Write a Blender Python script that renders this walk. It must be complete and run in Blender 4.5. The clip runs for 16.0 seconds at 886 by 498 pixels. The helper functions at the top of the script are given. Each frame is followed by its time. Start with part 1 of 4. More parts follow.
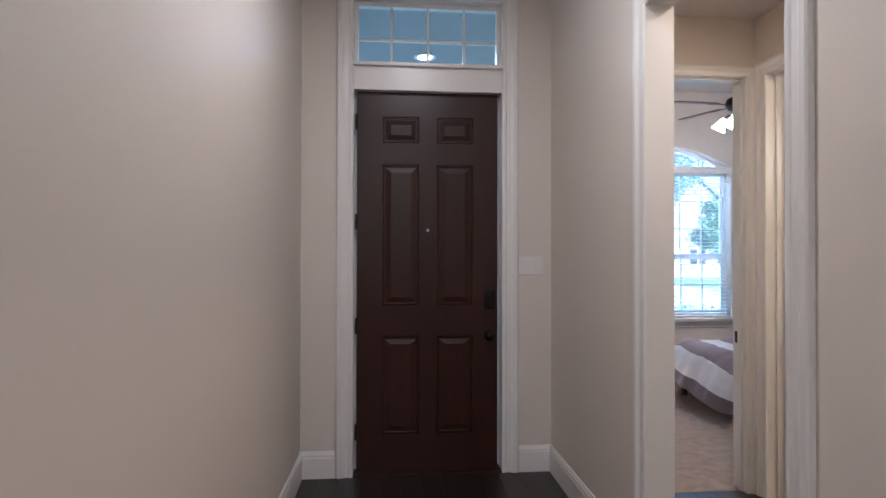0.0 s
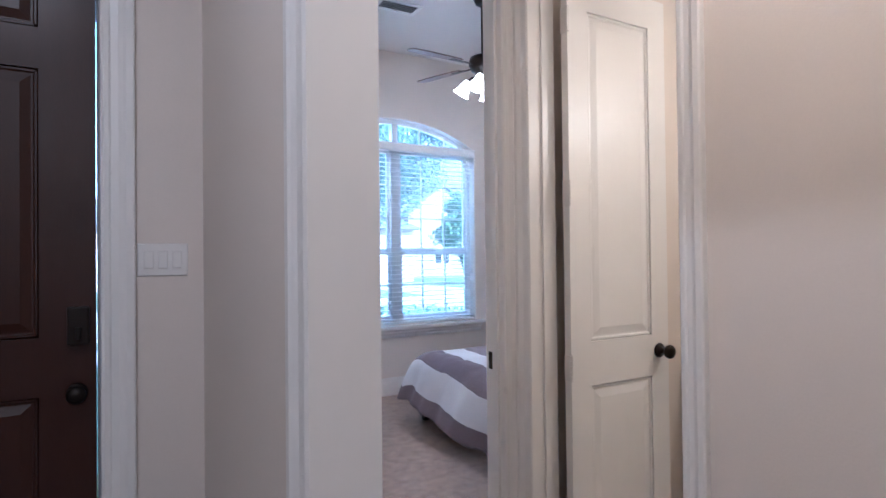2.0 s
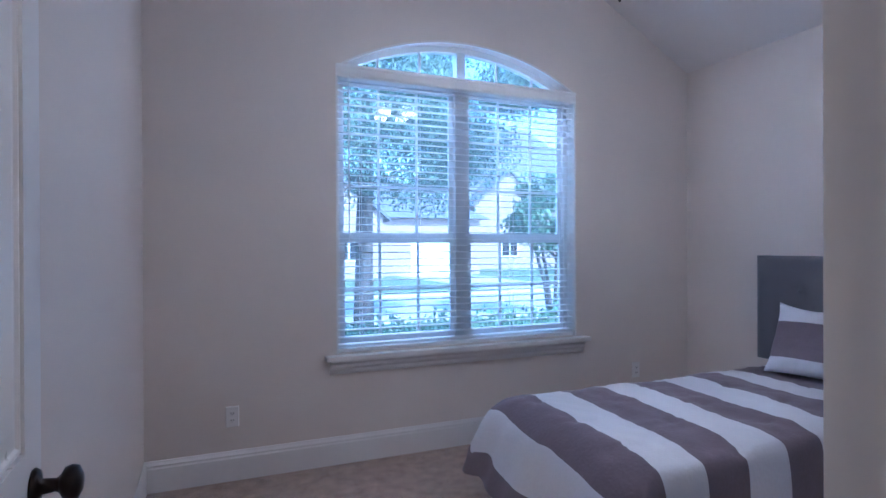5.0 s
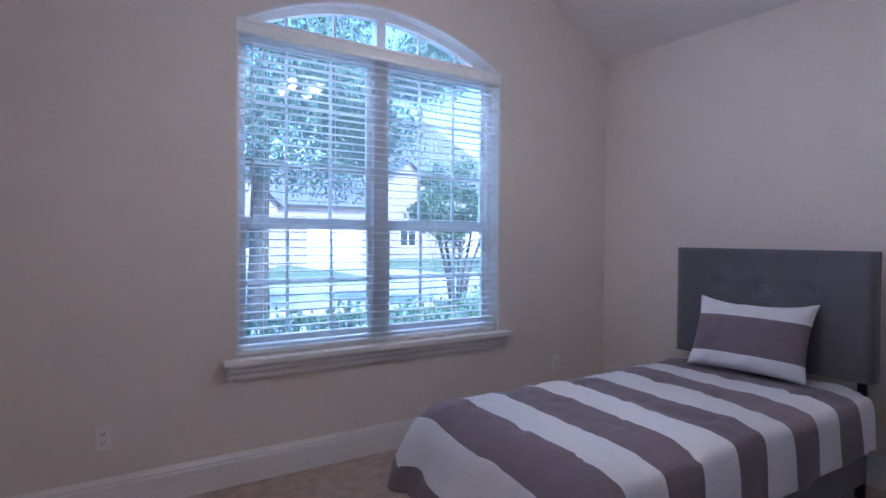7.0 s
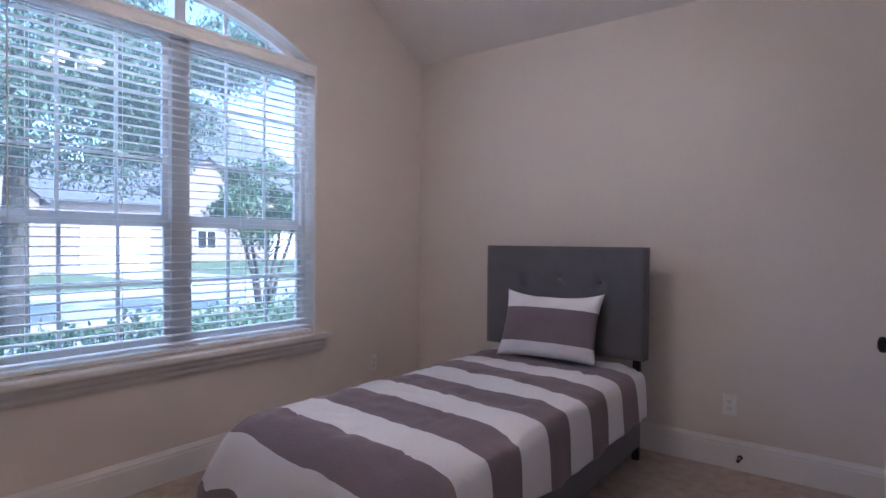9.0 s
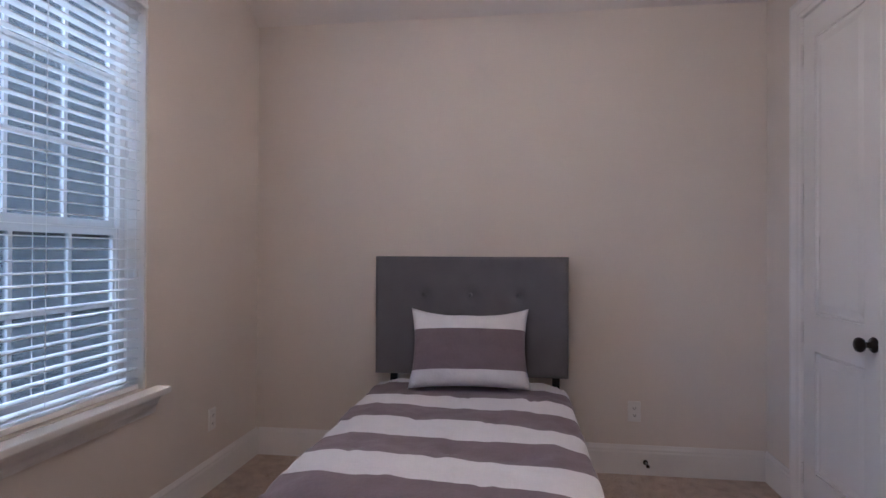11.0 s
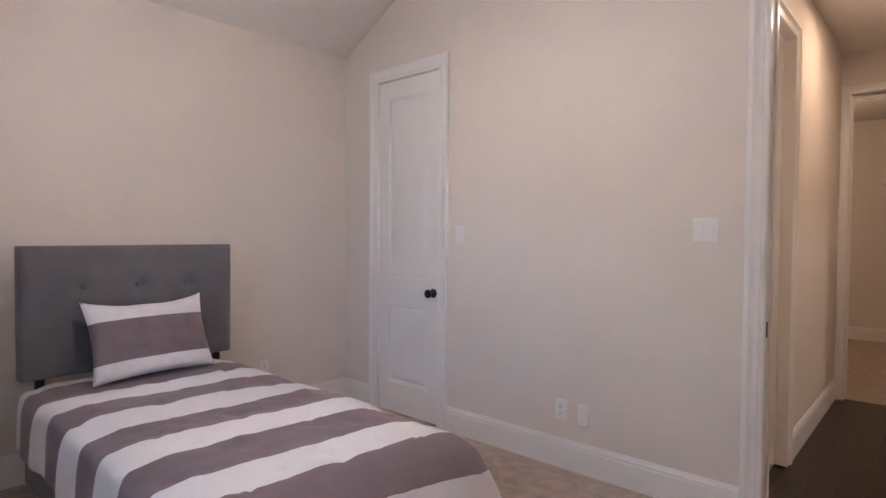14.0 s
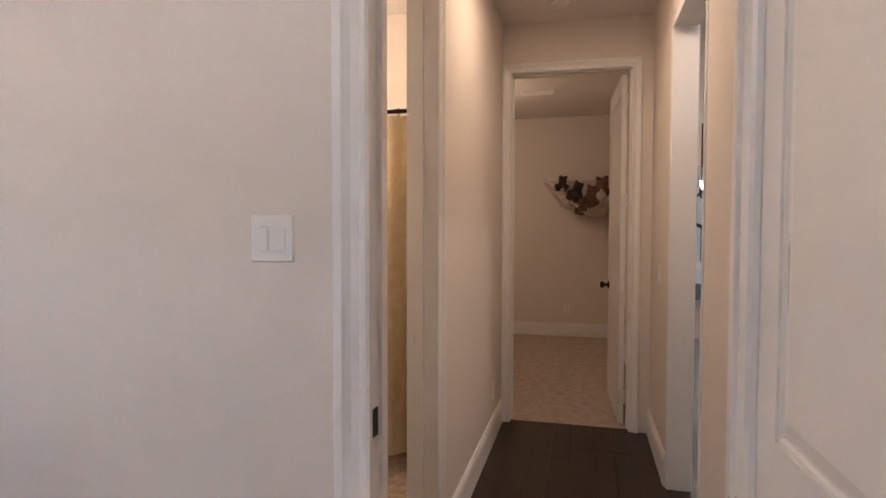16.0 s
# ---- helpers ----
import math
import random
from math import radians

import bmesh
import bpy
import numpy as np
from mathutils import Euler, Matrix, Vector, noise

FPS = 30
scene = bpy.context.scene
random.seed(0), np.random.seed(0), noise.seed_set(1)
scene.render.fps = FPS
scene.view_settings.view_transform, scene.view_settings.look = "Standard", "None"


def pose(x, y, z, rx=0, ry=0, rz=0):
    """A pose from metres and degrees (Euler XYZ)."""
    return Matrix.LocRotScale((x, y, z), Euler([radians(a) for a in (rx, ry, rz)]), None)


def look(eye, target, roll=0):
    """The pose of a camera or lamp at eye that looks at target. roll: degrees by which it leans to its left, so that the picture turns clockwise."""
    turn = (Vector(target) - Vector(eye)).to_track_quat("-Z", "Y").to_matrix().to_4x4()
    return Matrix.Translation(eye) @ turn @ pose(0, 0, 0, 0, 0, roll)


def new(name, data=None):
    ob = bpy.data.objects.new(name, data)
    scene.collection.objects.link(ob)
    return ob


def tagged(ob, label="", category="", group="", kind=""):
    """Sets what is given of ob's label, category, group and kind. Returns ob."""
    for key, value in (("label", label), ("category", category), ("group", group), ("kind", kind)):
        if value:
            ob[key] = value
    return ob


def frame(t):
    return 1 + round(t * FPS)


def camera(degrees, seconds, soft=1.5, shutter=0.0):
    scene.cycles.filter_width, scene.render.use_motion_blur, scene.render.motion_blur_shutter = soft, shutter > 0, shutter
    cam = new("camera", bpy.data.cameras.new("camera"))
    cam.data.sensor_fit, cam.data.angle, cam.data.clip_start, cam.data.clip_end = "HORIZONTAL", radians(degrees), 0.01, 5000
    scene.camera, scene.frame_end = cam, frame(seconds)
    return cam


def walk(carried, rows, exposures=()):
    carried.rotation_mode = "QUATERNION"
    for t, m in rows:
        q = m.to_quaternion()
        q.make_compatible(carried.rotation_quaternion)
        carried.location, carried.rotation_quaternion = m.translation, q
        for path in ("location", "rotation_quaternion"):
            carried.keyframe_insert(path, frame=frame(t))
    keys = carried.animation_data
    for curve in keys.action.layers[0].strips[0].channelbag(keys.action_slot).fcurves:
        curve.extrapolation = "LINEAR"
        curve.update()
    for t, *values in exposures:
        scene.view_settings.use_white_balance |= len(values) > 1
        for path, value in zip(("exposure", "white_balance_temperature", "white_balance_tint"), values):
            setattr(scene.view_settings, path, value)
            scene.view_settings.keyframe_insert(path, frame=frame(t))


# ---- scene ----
cam = camera(76.4, 16.0)
PATH = [
    (0, (-0.233, -0.15, 1.403), (-0.052, 1.842, 1.421), 0.1),
    (0.5, (-0.08, 0.192, 1.367), (0.273, 2.161, 1.394), 0.2),
    (1, (0.039, 0.554, 1.353), (0.634, 2.463, 1.389), -0.0),
    (1.5, (0.217, 0.879, 1.33), (1.076, 2.684, 1.369), -0.2),
    (2, (0.539, 1.178, 1.336), (1.528, 2.916, 1.358), -0.6),
    (2.5, (0.764, 1.48, 1.322), (1.833, 3.17, 1.356), 0.3),
    (3, (0.965, 1.711, 1.343), (2.048, 3.392, 1.363), -0.0),
    (3.5, (1.181, 1.992, 1.313), (2.16, 3.735, 1.348), 0.1),
    (4, (1.232, 2.27, 1.301), (2.004, 4.114, 1.34), -0.5),
    (6.3, (1.284, 3.063, 1.329), (2.188, 4.846, 1.27), 0.3),
    (6.5, (1.276, 3.076, 1.325), (2.243, 4.826, 1.27), 0.4),
    (7, (1.277, 3.104, 1.303), (2.381, 4.771, 1.262), 0.5),
    (7.5, (1.289, 3.127, 1.315), (2.525, 4.699, 1.269), 0.4),
    (8, (1.305, 3.101, 1.303), (2.657, 4.574, 1.266), 0.4),
    (8.5, (1.264, 3.143, 1.298), (2.76, 4.47, 1.26), 0.5),
    (9, (1.289, 3.202, 1.277), (2.881, 4.412, 1.25), 0.5),
    (9.5, (1.398, 3.299, 1.27), (3.072, 4.393, 1.253), 0.5),
    (10, (1.467, 3.615, 1.265), (3.245, 4.531, 1.257), 0.5),
    (10.2, (1.473, 3.763, 1.248), (3.306, 4.563, 1.256), 0.5),
    (12.5, (1.3, 5.782, 1.34), (3.144, 5.011, 1.277), 0.6),
    (13, (1.256, 5.95, 1.332), (2.954, 4.895, 1.278), 0.6),
    (13.5, (1.254, 5.987, 1.329), (2.802, 4.722, 1.269), 0.5),
    (14, (1.246, 5.937, 1.328), (2.581, 4.449, 1.273), 0.4),
    (14.5, (1.287, 5.698, 1.356), (2.321, 3.987, 1.295), 0.4),
    (15, (1.308, 5.317, 1.386), (2.152, 3.505, 1.318), 0.3),
    (15.5, (1.354, 4.871, 1.391), (2.013, 2.984, 1.32), 0.4),
    (16, (1.352, 4.371, 1.381), (1.836, 2.432, 1.308), 0.1),
]
walk(cam, [(t, look(eye, target, roll)) for t, eye, target, roll in PATH],
     [(0, 3.1, 4600, 10), (1.5, 3.15, 4400, 11), (2.5, 3.07, 4100, 12), (3.3, 3.05, 4100, 11), (4, 2.72, 4050, 12), (7, 2.3, 4450, 19), (9, 2.28, 4950, 21), (10.2, 2.27, 5150, 21), (12.5, 2.65, 5250, 19), (14.5, 3.0, 5450, 18), (16, 2.98, 5350, 16)])

# ---- world, sun, large lights ----
world = bpy.data.worlds.new("sky")
scene.world = world
world.use_nodes = True
_wn = world.node_tree.nodes
_sky = _wn.new("ShaderNodeTexSky")
_sky.sky_type = "NISHITA"
_sky.sun_disc = False
_sky.sun_elevation = radians(38)
_sky.sun_rotation = radians(166)
world.node_tree.links.new(_sky.outputs[0], _wn["Background"].inputs[0])
_wn["Background"].inputs[1].default_value = 0.15


def lamp(name, kind, m, power, colour, size=0.1):
    d = bpy.data.lights.new(name, kind)
    d.energy, d.color = power, colour
    if kind == "AREA":
        d.shape, d.size = "DISK", size
    elif kind == "SUN":
        d.angle = radians(size)
    else:
        d.shadow_soft_size = size
    ob = new(name, d)
    ob.matrix_world = m
    return ob


# added lamp, unseen above the eaves, boosts the northern sky light on the window
_dl = lamp("window_sky_fill", "AREA", look((2.88, 7.75, 4.15), (2.88, 6.1, 1.3)), 55, (0.80, 0.92, 1.0), 2.6)
# the sun stands behind the house and lights the street beyond the window
lamp("sun", "SUN", look((0, 0, 30), (-9, 37, 0)), 2.2, (1.0, 0.95, 0.88), 0.6)
WARM = (1.0, 0.66, 0.36)
SOFT = (1.0, 0.78, 0.56)
COOL = (0.86, 0.93, 1.0)
lamp("foyer_can_lamp", "AREA", pose(-0.05, 1.6, 3.17), 2.7, SOFT, 0.16)
lamp("hall_can_lamp", "AREA", pose(1.42, 1.70, 2.765), 1.6, WARM, 0.14)
lamp("bath_lamp", "POINT", pose(3.15, 1.65, 2.2), 3.5, (1.0, 0.72, 0.42), 0.08)
lamp("far_room_lamp", "POINT", pose(2.6, -1.3, 2.35), 2.3, WARM, 0.12)
# unseen fill disc, added for the ambient light reaching the foyer from behind
lamp("living_fill", "AREA", pose(-0.2, -2.6, 3.17), 6.5, SOFT, 0.9)
lamp("porch_lamp", "AREA", pose(0.06, 4.9, 3.16), 1.2, COOL, 0.14)
for _a in (45, 135, 225, 315):
    lamp("fan_bulb", "POINT", pose(2.92 + 0.15 * math.cos(radians(_a)), 4.72 + 0.15 * math.sin(radians(_a)), 2.56), 1.6, (1.0, 0.78, 0.56), 0.05)


# ---- materials ----
def material(name, colour, rough=0.5, metal=0.0, vary=0.06, scale=3.0, bump=0.0, bump_scale=60.0, colour2=None, stretch=(1, 1, 1), spec=0.5, sheen=0.0, emit=None, island=False):
    m = bpy.data.materials.new(name)
    m.use_nodes = True
    n, l = m.node_tree.nodes, m.node_tree.links
    b = n["Principled BSDF"]
    b.inputs["Roughness"].default_value = rough
    b.inputs["Metallic"].default_value = metal
    b.inputs["Specular IOR Level"].default_value = spec
    b.inputs["Sheen Weight"].default_value = sheen
    tc = n.new("ShaderNodeTexCoord")
    mp = n.new("ShaderNodeMapping")
    mp.inputs["Scale"].default_value = stretch
    l.new(tc.outputs["Object"], mp.inputs["Vector"])
    big = n.new("ShaderNodeTexNoise")
    big.inputs["Scale"].default_value = scale
    big.inputs["Detail"].default_value = 6
    l.new(mp.outputs[0], big.inputs["Vector"])
    fine = n.new("ShaderNodeTexNoise")
    fine.inputs["Scale"].default_value = bump_scale
    fine.inputs["Detail"].default_value = 4
    l.new(mp.outputs[0], fine.inputs["Vector"])
    mix = n.new("ShaderNodeMix")
    mix.data_type = "RGBA"
    add = n.new("ShaderNodeMath")
    add.operation = "ADD"
    l.new(big.outputs["Fac"], add.inputs[0])
    l.new(fine.outputs["Fac"], add.inputs[1])
    half = n.new("ShaderNodeMapRange")
    half.inputs["From Min"].default_value = 0.6
    half.inputs["From Max"].default_value = 1.4
    l.new(add.outputs[0], half.inputs["Value"])
    l.new(half.outputs[0], mix.inputs["Factor"])
    c2 = colour2 or [min(1, c * (1 + vary)) for c in colour]
    c1 = colour if colour2 else [c * (1 - vary) for c in colour]
    mix.inputs["A"].default_value = (*c1, 1)
    mix.inputs["B"].default_value = (*c2, 1)
    out = mix.outputs["Result"]
    if island:
        oi = n.new("ShaderNodeObjectInfo")
        hsv = n.new("ShaderNodeHueSaturation")
        mr = n.new("ShaderNodeMapRange")
        mr.inputs["To Min"].default_value = 0.85
        mr.inputs["To Max"].default_value = 1.2
        l.new(oi.outputs["Random"], mr.inputs["Value"])
        l.new(mr.outputs[0], hsv.inputs["Value"])
        l.new(out, hsv.inputs["Color"])
        out = hsv.outputs[0]
    l.new(out, b.inputs["Base Color"])
    rr = n.new("ShaderNodeMapRange")
    rr.inputs["To Min"].default_value = max(0.02, rough - 0.07)
    rr.inputs["To Max"].default_value = min(1, rough + 0.07)
    l.new(big.outputs["Fac"], rr.inputs["Value"])
    l.new(rr.outputs[0], b.inputs["Roughness"])
    if bump:
        bp = n.new("ShaderNodeBump")
        bp.inputs["Strength"].default_value = 1.0
        bp.inputs["Distance"].default_value = bump
        l.new(fine.outputs["Fac"], bp.inputs["Height"])
        l.new(bp.outputs[0], b.inputs["Normal"])
    if emit:
        b.inputs["Emission Color"].default_value = (*emit[0], 1)
        b.inputs["Emission Strength"].default_value = emit[1]
    return m


WALL = material("cream_wall_paint", (0.73, 0.665, 0.60), 0.55, vary=0.02, scale=1.2, bump=0.0005, bump_scale=140)
CEIL = material("ceiling_paint", (0.74, 0.70, 0.66), 0.7, vary=0.02, scale=1.5, bump=0.0015, bump_scale=110)
TRIM = material("white_trim_paint", (0.80, 0.78, 0.755), 0.30, vary=0.005, scale=2.0)
DOORW = material("white_door_paint", (0.80, 0.785, 0.765), 0.30, vary=0.015, scale=2.0, bump=0.0004, bump_scale=90, stretch=(6, 6, 0.6))
CARPET = material("beige_carpet", (0.25, 0.17, 0.12), 0.95, colour2=(0.68, 0.53, 0.42), scale=14, bump=0.012, bump_scale=150, sheen=0.3)
OAK = material("dark_hardwood", (0.012, 0.007, 0.0055), 0.36, colour2=(0.020, 0.011, 0.008), scale=4, bump=0.0002, bump_scale=45, stretch=(8, 0.8, 8), island=True)
GAP = material("floor_joint", (0.010, 0.007, 0.006), 0.7)
MAHOG = material("stained_mahogany", (0.027, 0.0098, 0.0062), 0.33, spec=0.34, colour2=(0.041, 0.0145, 0.009), scale=3, bump=0.0001, bump_scale=38, stretch=(9, 9, 0.7))
BRONZE = material("oil_rubbed_bronze", (0.022, 0.017, 0.014), 0.32, 0.75, vary=0.2, scale=20)
STEEL = material("painted_hinge", (0.74, 0.72, 0.70), 0.35, 0.2, vary=0.03)
PLASTIC = material("white_plastic", (0.80, 0.78, 0.75), 0.3, vary=0.01)
DARK = material("dark_slot", (0.02, 0.02, 0.02), 0.6)
BLIND = material("white_blind_slat", (0.86, 0.86, 0.85), 0.4, vary=0.02, bump=0.0002, bump_scale=40)
VINYL = material("window_vinyl", (0.66, 0.66, 0.66), 0.4, vary=0.03)
GREY = material("grey_linen", (0.125, 0.120, 0.130), 0.9, vary=0.16, scale=7, bump=0.0016, bump_scale=420, sheen=0.2)
LILAC = material("mauve_grey_cotton", (0.190, 0.148, 0.165), 0.85, vary=0.08, scale=6, bump=0.002, bump_scale=70, sheen=0.15)
WHITEC = material("white_cotton", (0.74, 0.73, 0.75), 0.85, vary=0.03, scale=6, bump=0.002, bump_scale=70, sheen=0.15)
GRANITE = material("speckled_granite", (0.30, 0.22, 0.15), 0.2, colour2=(0.72, 0.60, 0.47), scale=22, bump=0.0002, bump_scale=90)
BLACKM = material("black_metal", (0.015, 0.015, 0.016), 0.4, 0.4)
WICKER = material("brown_wicker", (0.22, 0.12, 0.07), 0.7, vary=0.4, scale=30, bump=0.003, bump_scale=90)
LEAF = material("tree_leaf", (0.07, 0.11, 0.07), 0.55, colour2=(0.13, 0.19, 0.11), scale=2.5)
LEAF2 = material("shrub_leaf", (0.06, 0.11, 0.06), 0.55, colour2=(0.13, 0.21, 0.10), scale=3)
BARK = material("tree_bark", (0.09, 0.075, 0.06), 0.9, vary=0.3, scale=8, bump=0.02, bump_scale=14, stretch=(1, 1, 0.3))
GRASS = material("lawn", (0.09, 0.125, 0.055), 0.9, colour2=(0.17, 0.215, 0.10), scale=1.2, bump=0.03, bump_scale=40)
CONC = material("pale_concrete", (0.42, 0.41, 0.39), 0.85, vary=0.1, scale=0.7, bump=0.003, bump_scale=30)
ASPH = material("street_asphalt", (0.16, 0.16, 0.16), 0.9, vary=0.15, scale=0.5)
BRICKM = material("pale_brick", (0.29, 0.23, 0.205), 0.85, vary=0.2, scale=14)
ROOFM = material("grey_shingle", (0.13, 0.13, 0.14), 0.9, vary=0.2, scale=6)
GLOW = material("lit_glass", (0.9, 0.9, 0.88), 0.4, emit=((1.0, 0.82, 0.62), 3.0))
CANGLOW = material("lit_downlight", (0.9, 0.9, 0.88), 0.4, emit=((1.0, 0.80, 0.56), 2.5))
FANBLADE = material("fan_blade", (0.13, 0.075, 0.050), 0.32, vary=0.25, scale=5, stretch=(1, 8, 8))
FROST = material("frosted_glass", (0.86, 0.85, 0.83), 0.35, emit=((1.0, 0.82, 0.62), 1.3))
FURB = material("brown_plush", (0.14, 0.085, 0.06), 0.95, vary=0.3, scale=20, bump=0.004, bump_scale=160)
FURD = material("dark_plush", (0.045, 0.035, 0.035), 0.95, vary=0.3, scale=20, bump=0.004, bump_scale=160)
FURW = material("cream_plush", (0.62, 0.52, 0.43), 0.95, vary=0.1, scale=20, bump=0.004, bump_scale=160)
RUG = material("patterned_rug", (0.20, 0.16, 0.15), 0.95, colour2=(0.42, 0.36, 0.32), scale=14, bump=0.003)


def glass_material():
    m = bpy.data.materials.new("window_glass")
    m.use_nodes = True
    n, l = m.node_tree.nodes, m.node_tree.links
    n.remove(n["Principled BSDF"])
    tr, gl, fr, mx = (n.new("ShaderNode" + k) for k in ("BsdfTransparent", "BsdfGlossy", "Fresnel", "MixShader"))
    tr.inputs[0].default_value = (0.90, 0.95, 0.97, 1)
    gl.inputs["Roughness"].default_value = 0.01
    fr.inputs[0].default_value = 1.5
    l.new(fr.outputs[0], mx.inputs[0])
    l.new(tr.outputs[0], mx.inputs[1])
    l.new(gl.outputs[0], mx.inputs[2])
    # a small translucent share puts the glare haze of the bright outdoors into the glass
    glare_haze, veil = n.new("ShaderNodeBsdfTranslucent"), n.new("ShaderNodeMixShader")
    glare_haze.inputs[0].default_value = (0.80, 0.82, 0.83, 1)
    veil.inputs[0].default_value = 0.032
    l.new(mx.outputs[0], veil.inputs[1])
    l.new(glare_haze.outputs[0], veil.inputs[2])
    l.new(veil.outputs[0], n["Material Output"].inputs[0])
    return m


GLASS = glass_material()


# ---- mesh helpers ----
def box(bm, x0, x1, y0, y1, z0, z1):
    v = [bm.verts.new(p) for p in ((x0, y0, z0), (x1, y0, z0), (x1, y1, z0), (x0, y1, z0), (x0, y0, z1), (x1, y0, z1), (x1, y1, z1), (x0, y1, z1))]
    for f in ((3, 2, 1, 0), (4, 5, 6, 7), (0, 1, 5, 4), (1, 2, 6, 5), (2, 3, 7, 6), (3, 0, 4, 7)):
        bm.faces.new([v[i] for i in f])
    return v


def boxes(*sizes, bevel=0.0):
    bm = bmesh.new()
    for s in sizes:
        box(bm, *s)
    if bevel:
        bmesh.ops.bevel(bm, geom=bm.edges[:], offset=bevel, segments=2, affect="EDGES", profile=0.6)
    return bm


def turned(profile, n=20, m=Matrix()):
    """A body of revolution about z from (radius, height) pairs."""
    bm = bmesh.new()
    rings = []
    for r, z in profile:
        rings.append([bm.verts.new(m @ Vector((max(r, 1e-4) * math.cos(2 * math.pi * i / n), max(r, 1e-4) * math.sin(2 * math.pi * i / n), z))) for i in range(n)])
    for a, b in zip(rings, rings[1:]):
        for i in range(n):
            bm.faces.new((a[i], a[(i + 1) % n], b[(i + 1) % n], b[i]))
    bm.faces.new(rings[0][::-1])
    bm.faces.new(rings[-1])
    bmesh.ops.recalc_face_normals(bm, faces=bm.faces)
    return bm


def tube(points, radius, n=8, closed=False):
    """A round bar along points; radius may be a list."""
    bm = bmesh.new()
    pts = [Vector(p) for p in points]
    rad = radius if isinstance(radius, (list, tuple)) else [radius] * len(pts)
    rings = []
    for i, p in enumerate(pts):
        a = pts[(i - 1) % len(pts)] if closed or i else p
        b = pts[(i + 1) % len(pts)] if closed or i < len(pts) - 1 else p
        q = (b - a).to_track_quat("Z", "Y")
        rings.append([bm.verts.new(p + q @ Vector((rad[i] * math.cos(2 * math.pi * k / n), rad[i] * math.sin(2 * math.pi * k / n), 0))) for k in range(n)])
    pairs = list(zip(rings, rings[1:])) + ([(rings[-1], rings[0])] if closed else [])
    for a, b in pairs:
        for k in range(n):
            bm.faces.new((a[k], a[(k + 1) % n], b[(k + 1) % n], b[k]))
    if not closed:
        bm.faces.new(rings[0][::-1])
        bm.faces.new(rings[-1])
    bmesh.ops.recalc_face_normals(bm, faces=bm.faces)
    return bm


def mesh_of(name, bm, mats, smooth=False):
    me = bpy.data.meshes.new(name)
    bm.normal_update()
    bm.to_mesh(me)
    bm.free()
    for mt in mats if isinstance(mats, (list, tuple)) else [mats]:
        me.materials.append(mt)
    if smooth:
        me.shade_smooth()
    return me


def part(name, bm, mats, parent=None, label="", m=None, smooth=False):
    ob = new(name, mesh_of(name, bm, mats, smooth))
    if parent:
        ob.parent = parent
    if m is not None:
        ob.matrix_basis = m
    return tagged(ob, label)


def structure(name, bm, mats, label, category, m=None):
    return tagged(part(name, bm, mats, None, "", m), label, category, "", "structure")


def thing(name, m, label, category, group="", kind=""):
    e = new(name)
    e.matrix_basis = m
    e.empty_display_size = 0.1
    return tagged(e, label, category, group, kind)


NORTH, EAST, SOUTH, WEST = 0, -90, 180, 90  # walls by the way one looks at them


def extrude(profile, length, axis="x"):
    """A closed outline (y, z) drawn out along x."""
    bm = bmesh.new()
    a = [bm.verts.new((0, y, z)) for y, z in profile]
    b = [bm.verts.new((length, y, z)) for y, z in profile]
    k = len(profile)
    for i in range(k):
        bm.faces.new((a[i], a[(i + 1) % k], b[(i + 1) % k], b[i]))
    bm.faces.new(a[::-1])
    bm.faces.new(b)
    bmesh.ops.recalc_face_normals(bm, faces=bm.faces)
    return bm


CAS = ((0.0, 0.0), (0.0, 0.009), (0.008, 0.014), (0.020, 0.014), (0.026, 0.010), (0.046, 0.012), (0.058, 0.018), (0.066, 0.023), (0.085, 0.023), (0.090, 0.018), (0.090, 0.0))


def casing_mesh(w, h, wide=1.0):
    """Moulded boards round an opening of w by h, lying on the wall at y = 0 and standing out to -y."""
    bm = bmesh.new()
    rows = []
    for u, d in CAS:
        u *= wide
        rows.append([bm.verts.new(p) for p in ((-u, -d, 0), (-u, -d, h + u), (w + u, -d, h + u), (w + u, -d, 0))])
    for a, b in zip(rows, rows[1:] + rows[:1]):
        for i in range(3):
            bm.faces.new((a[i], a[i + 1], b[i + 1], b[i]))
    bm.faces.new([r[0] for r in rows])
    bm.faces.new([r[3] for r in rows])
    bmesh.ops.recalc_face_normals(bm, faces=bm.faces)
    return bm


def casing(m, w, h, wide=1.0):
    return structure("door_trim", casing_mesh(w, h, wide), TRIM, "white moulded wooden casing round a doorway", "door trim", m)


def jamb(m, w, h, depth, stop=0.06):
    """Lining of an opening: local x along the wall, y into it."""
    t = 0.018
    bm = boxes((-t, 0, 0, depth, 0, h), (w, w + t, 0, depth, 0, h), (-t, w + t, 0, depth, h, h + t))
    if stop:
        for x in (0, w - 0.011):
            box(bm, x, x + 0.011, stop, stop + 0.035, 0, h - 0.011)
        box(bm, 0, w, stop, stop + 0.035, h - 0.011, h)
    return structure("door_frame", bm, TRIM, "white painted lining of a doorway", "door frame", m)


BASE = ((0.0, 0.0), (-0.015, 0.0), (-0.015, 0.125), (-0.012, 0.135), (-0.013, 0.145), (-0.007, 0.158), (-0.004, 0.168), (0.0, 0.168))


def baseboard(x0, y0, length, facing):
    return structure("baseboard", extrude(BASE, length), TRIM, "tall white moulded baseboard along the wall", "baseboard", pose(x0, y0, 0, 0, 0, facing))


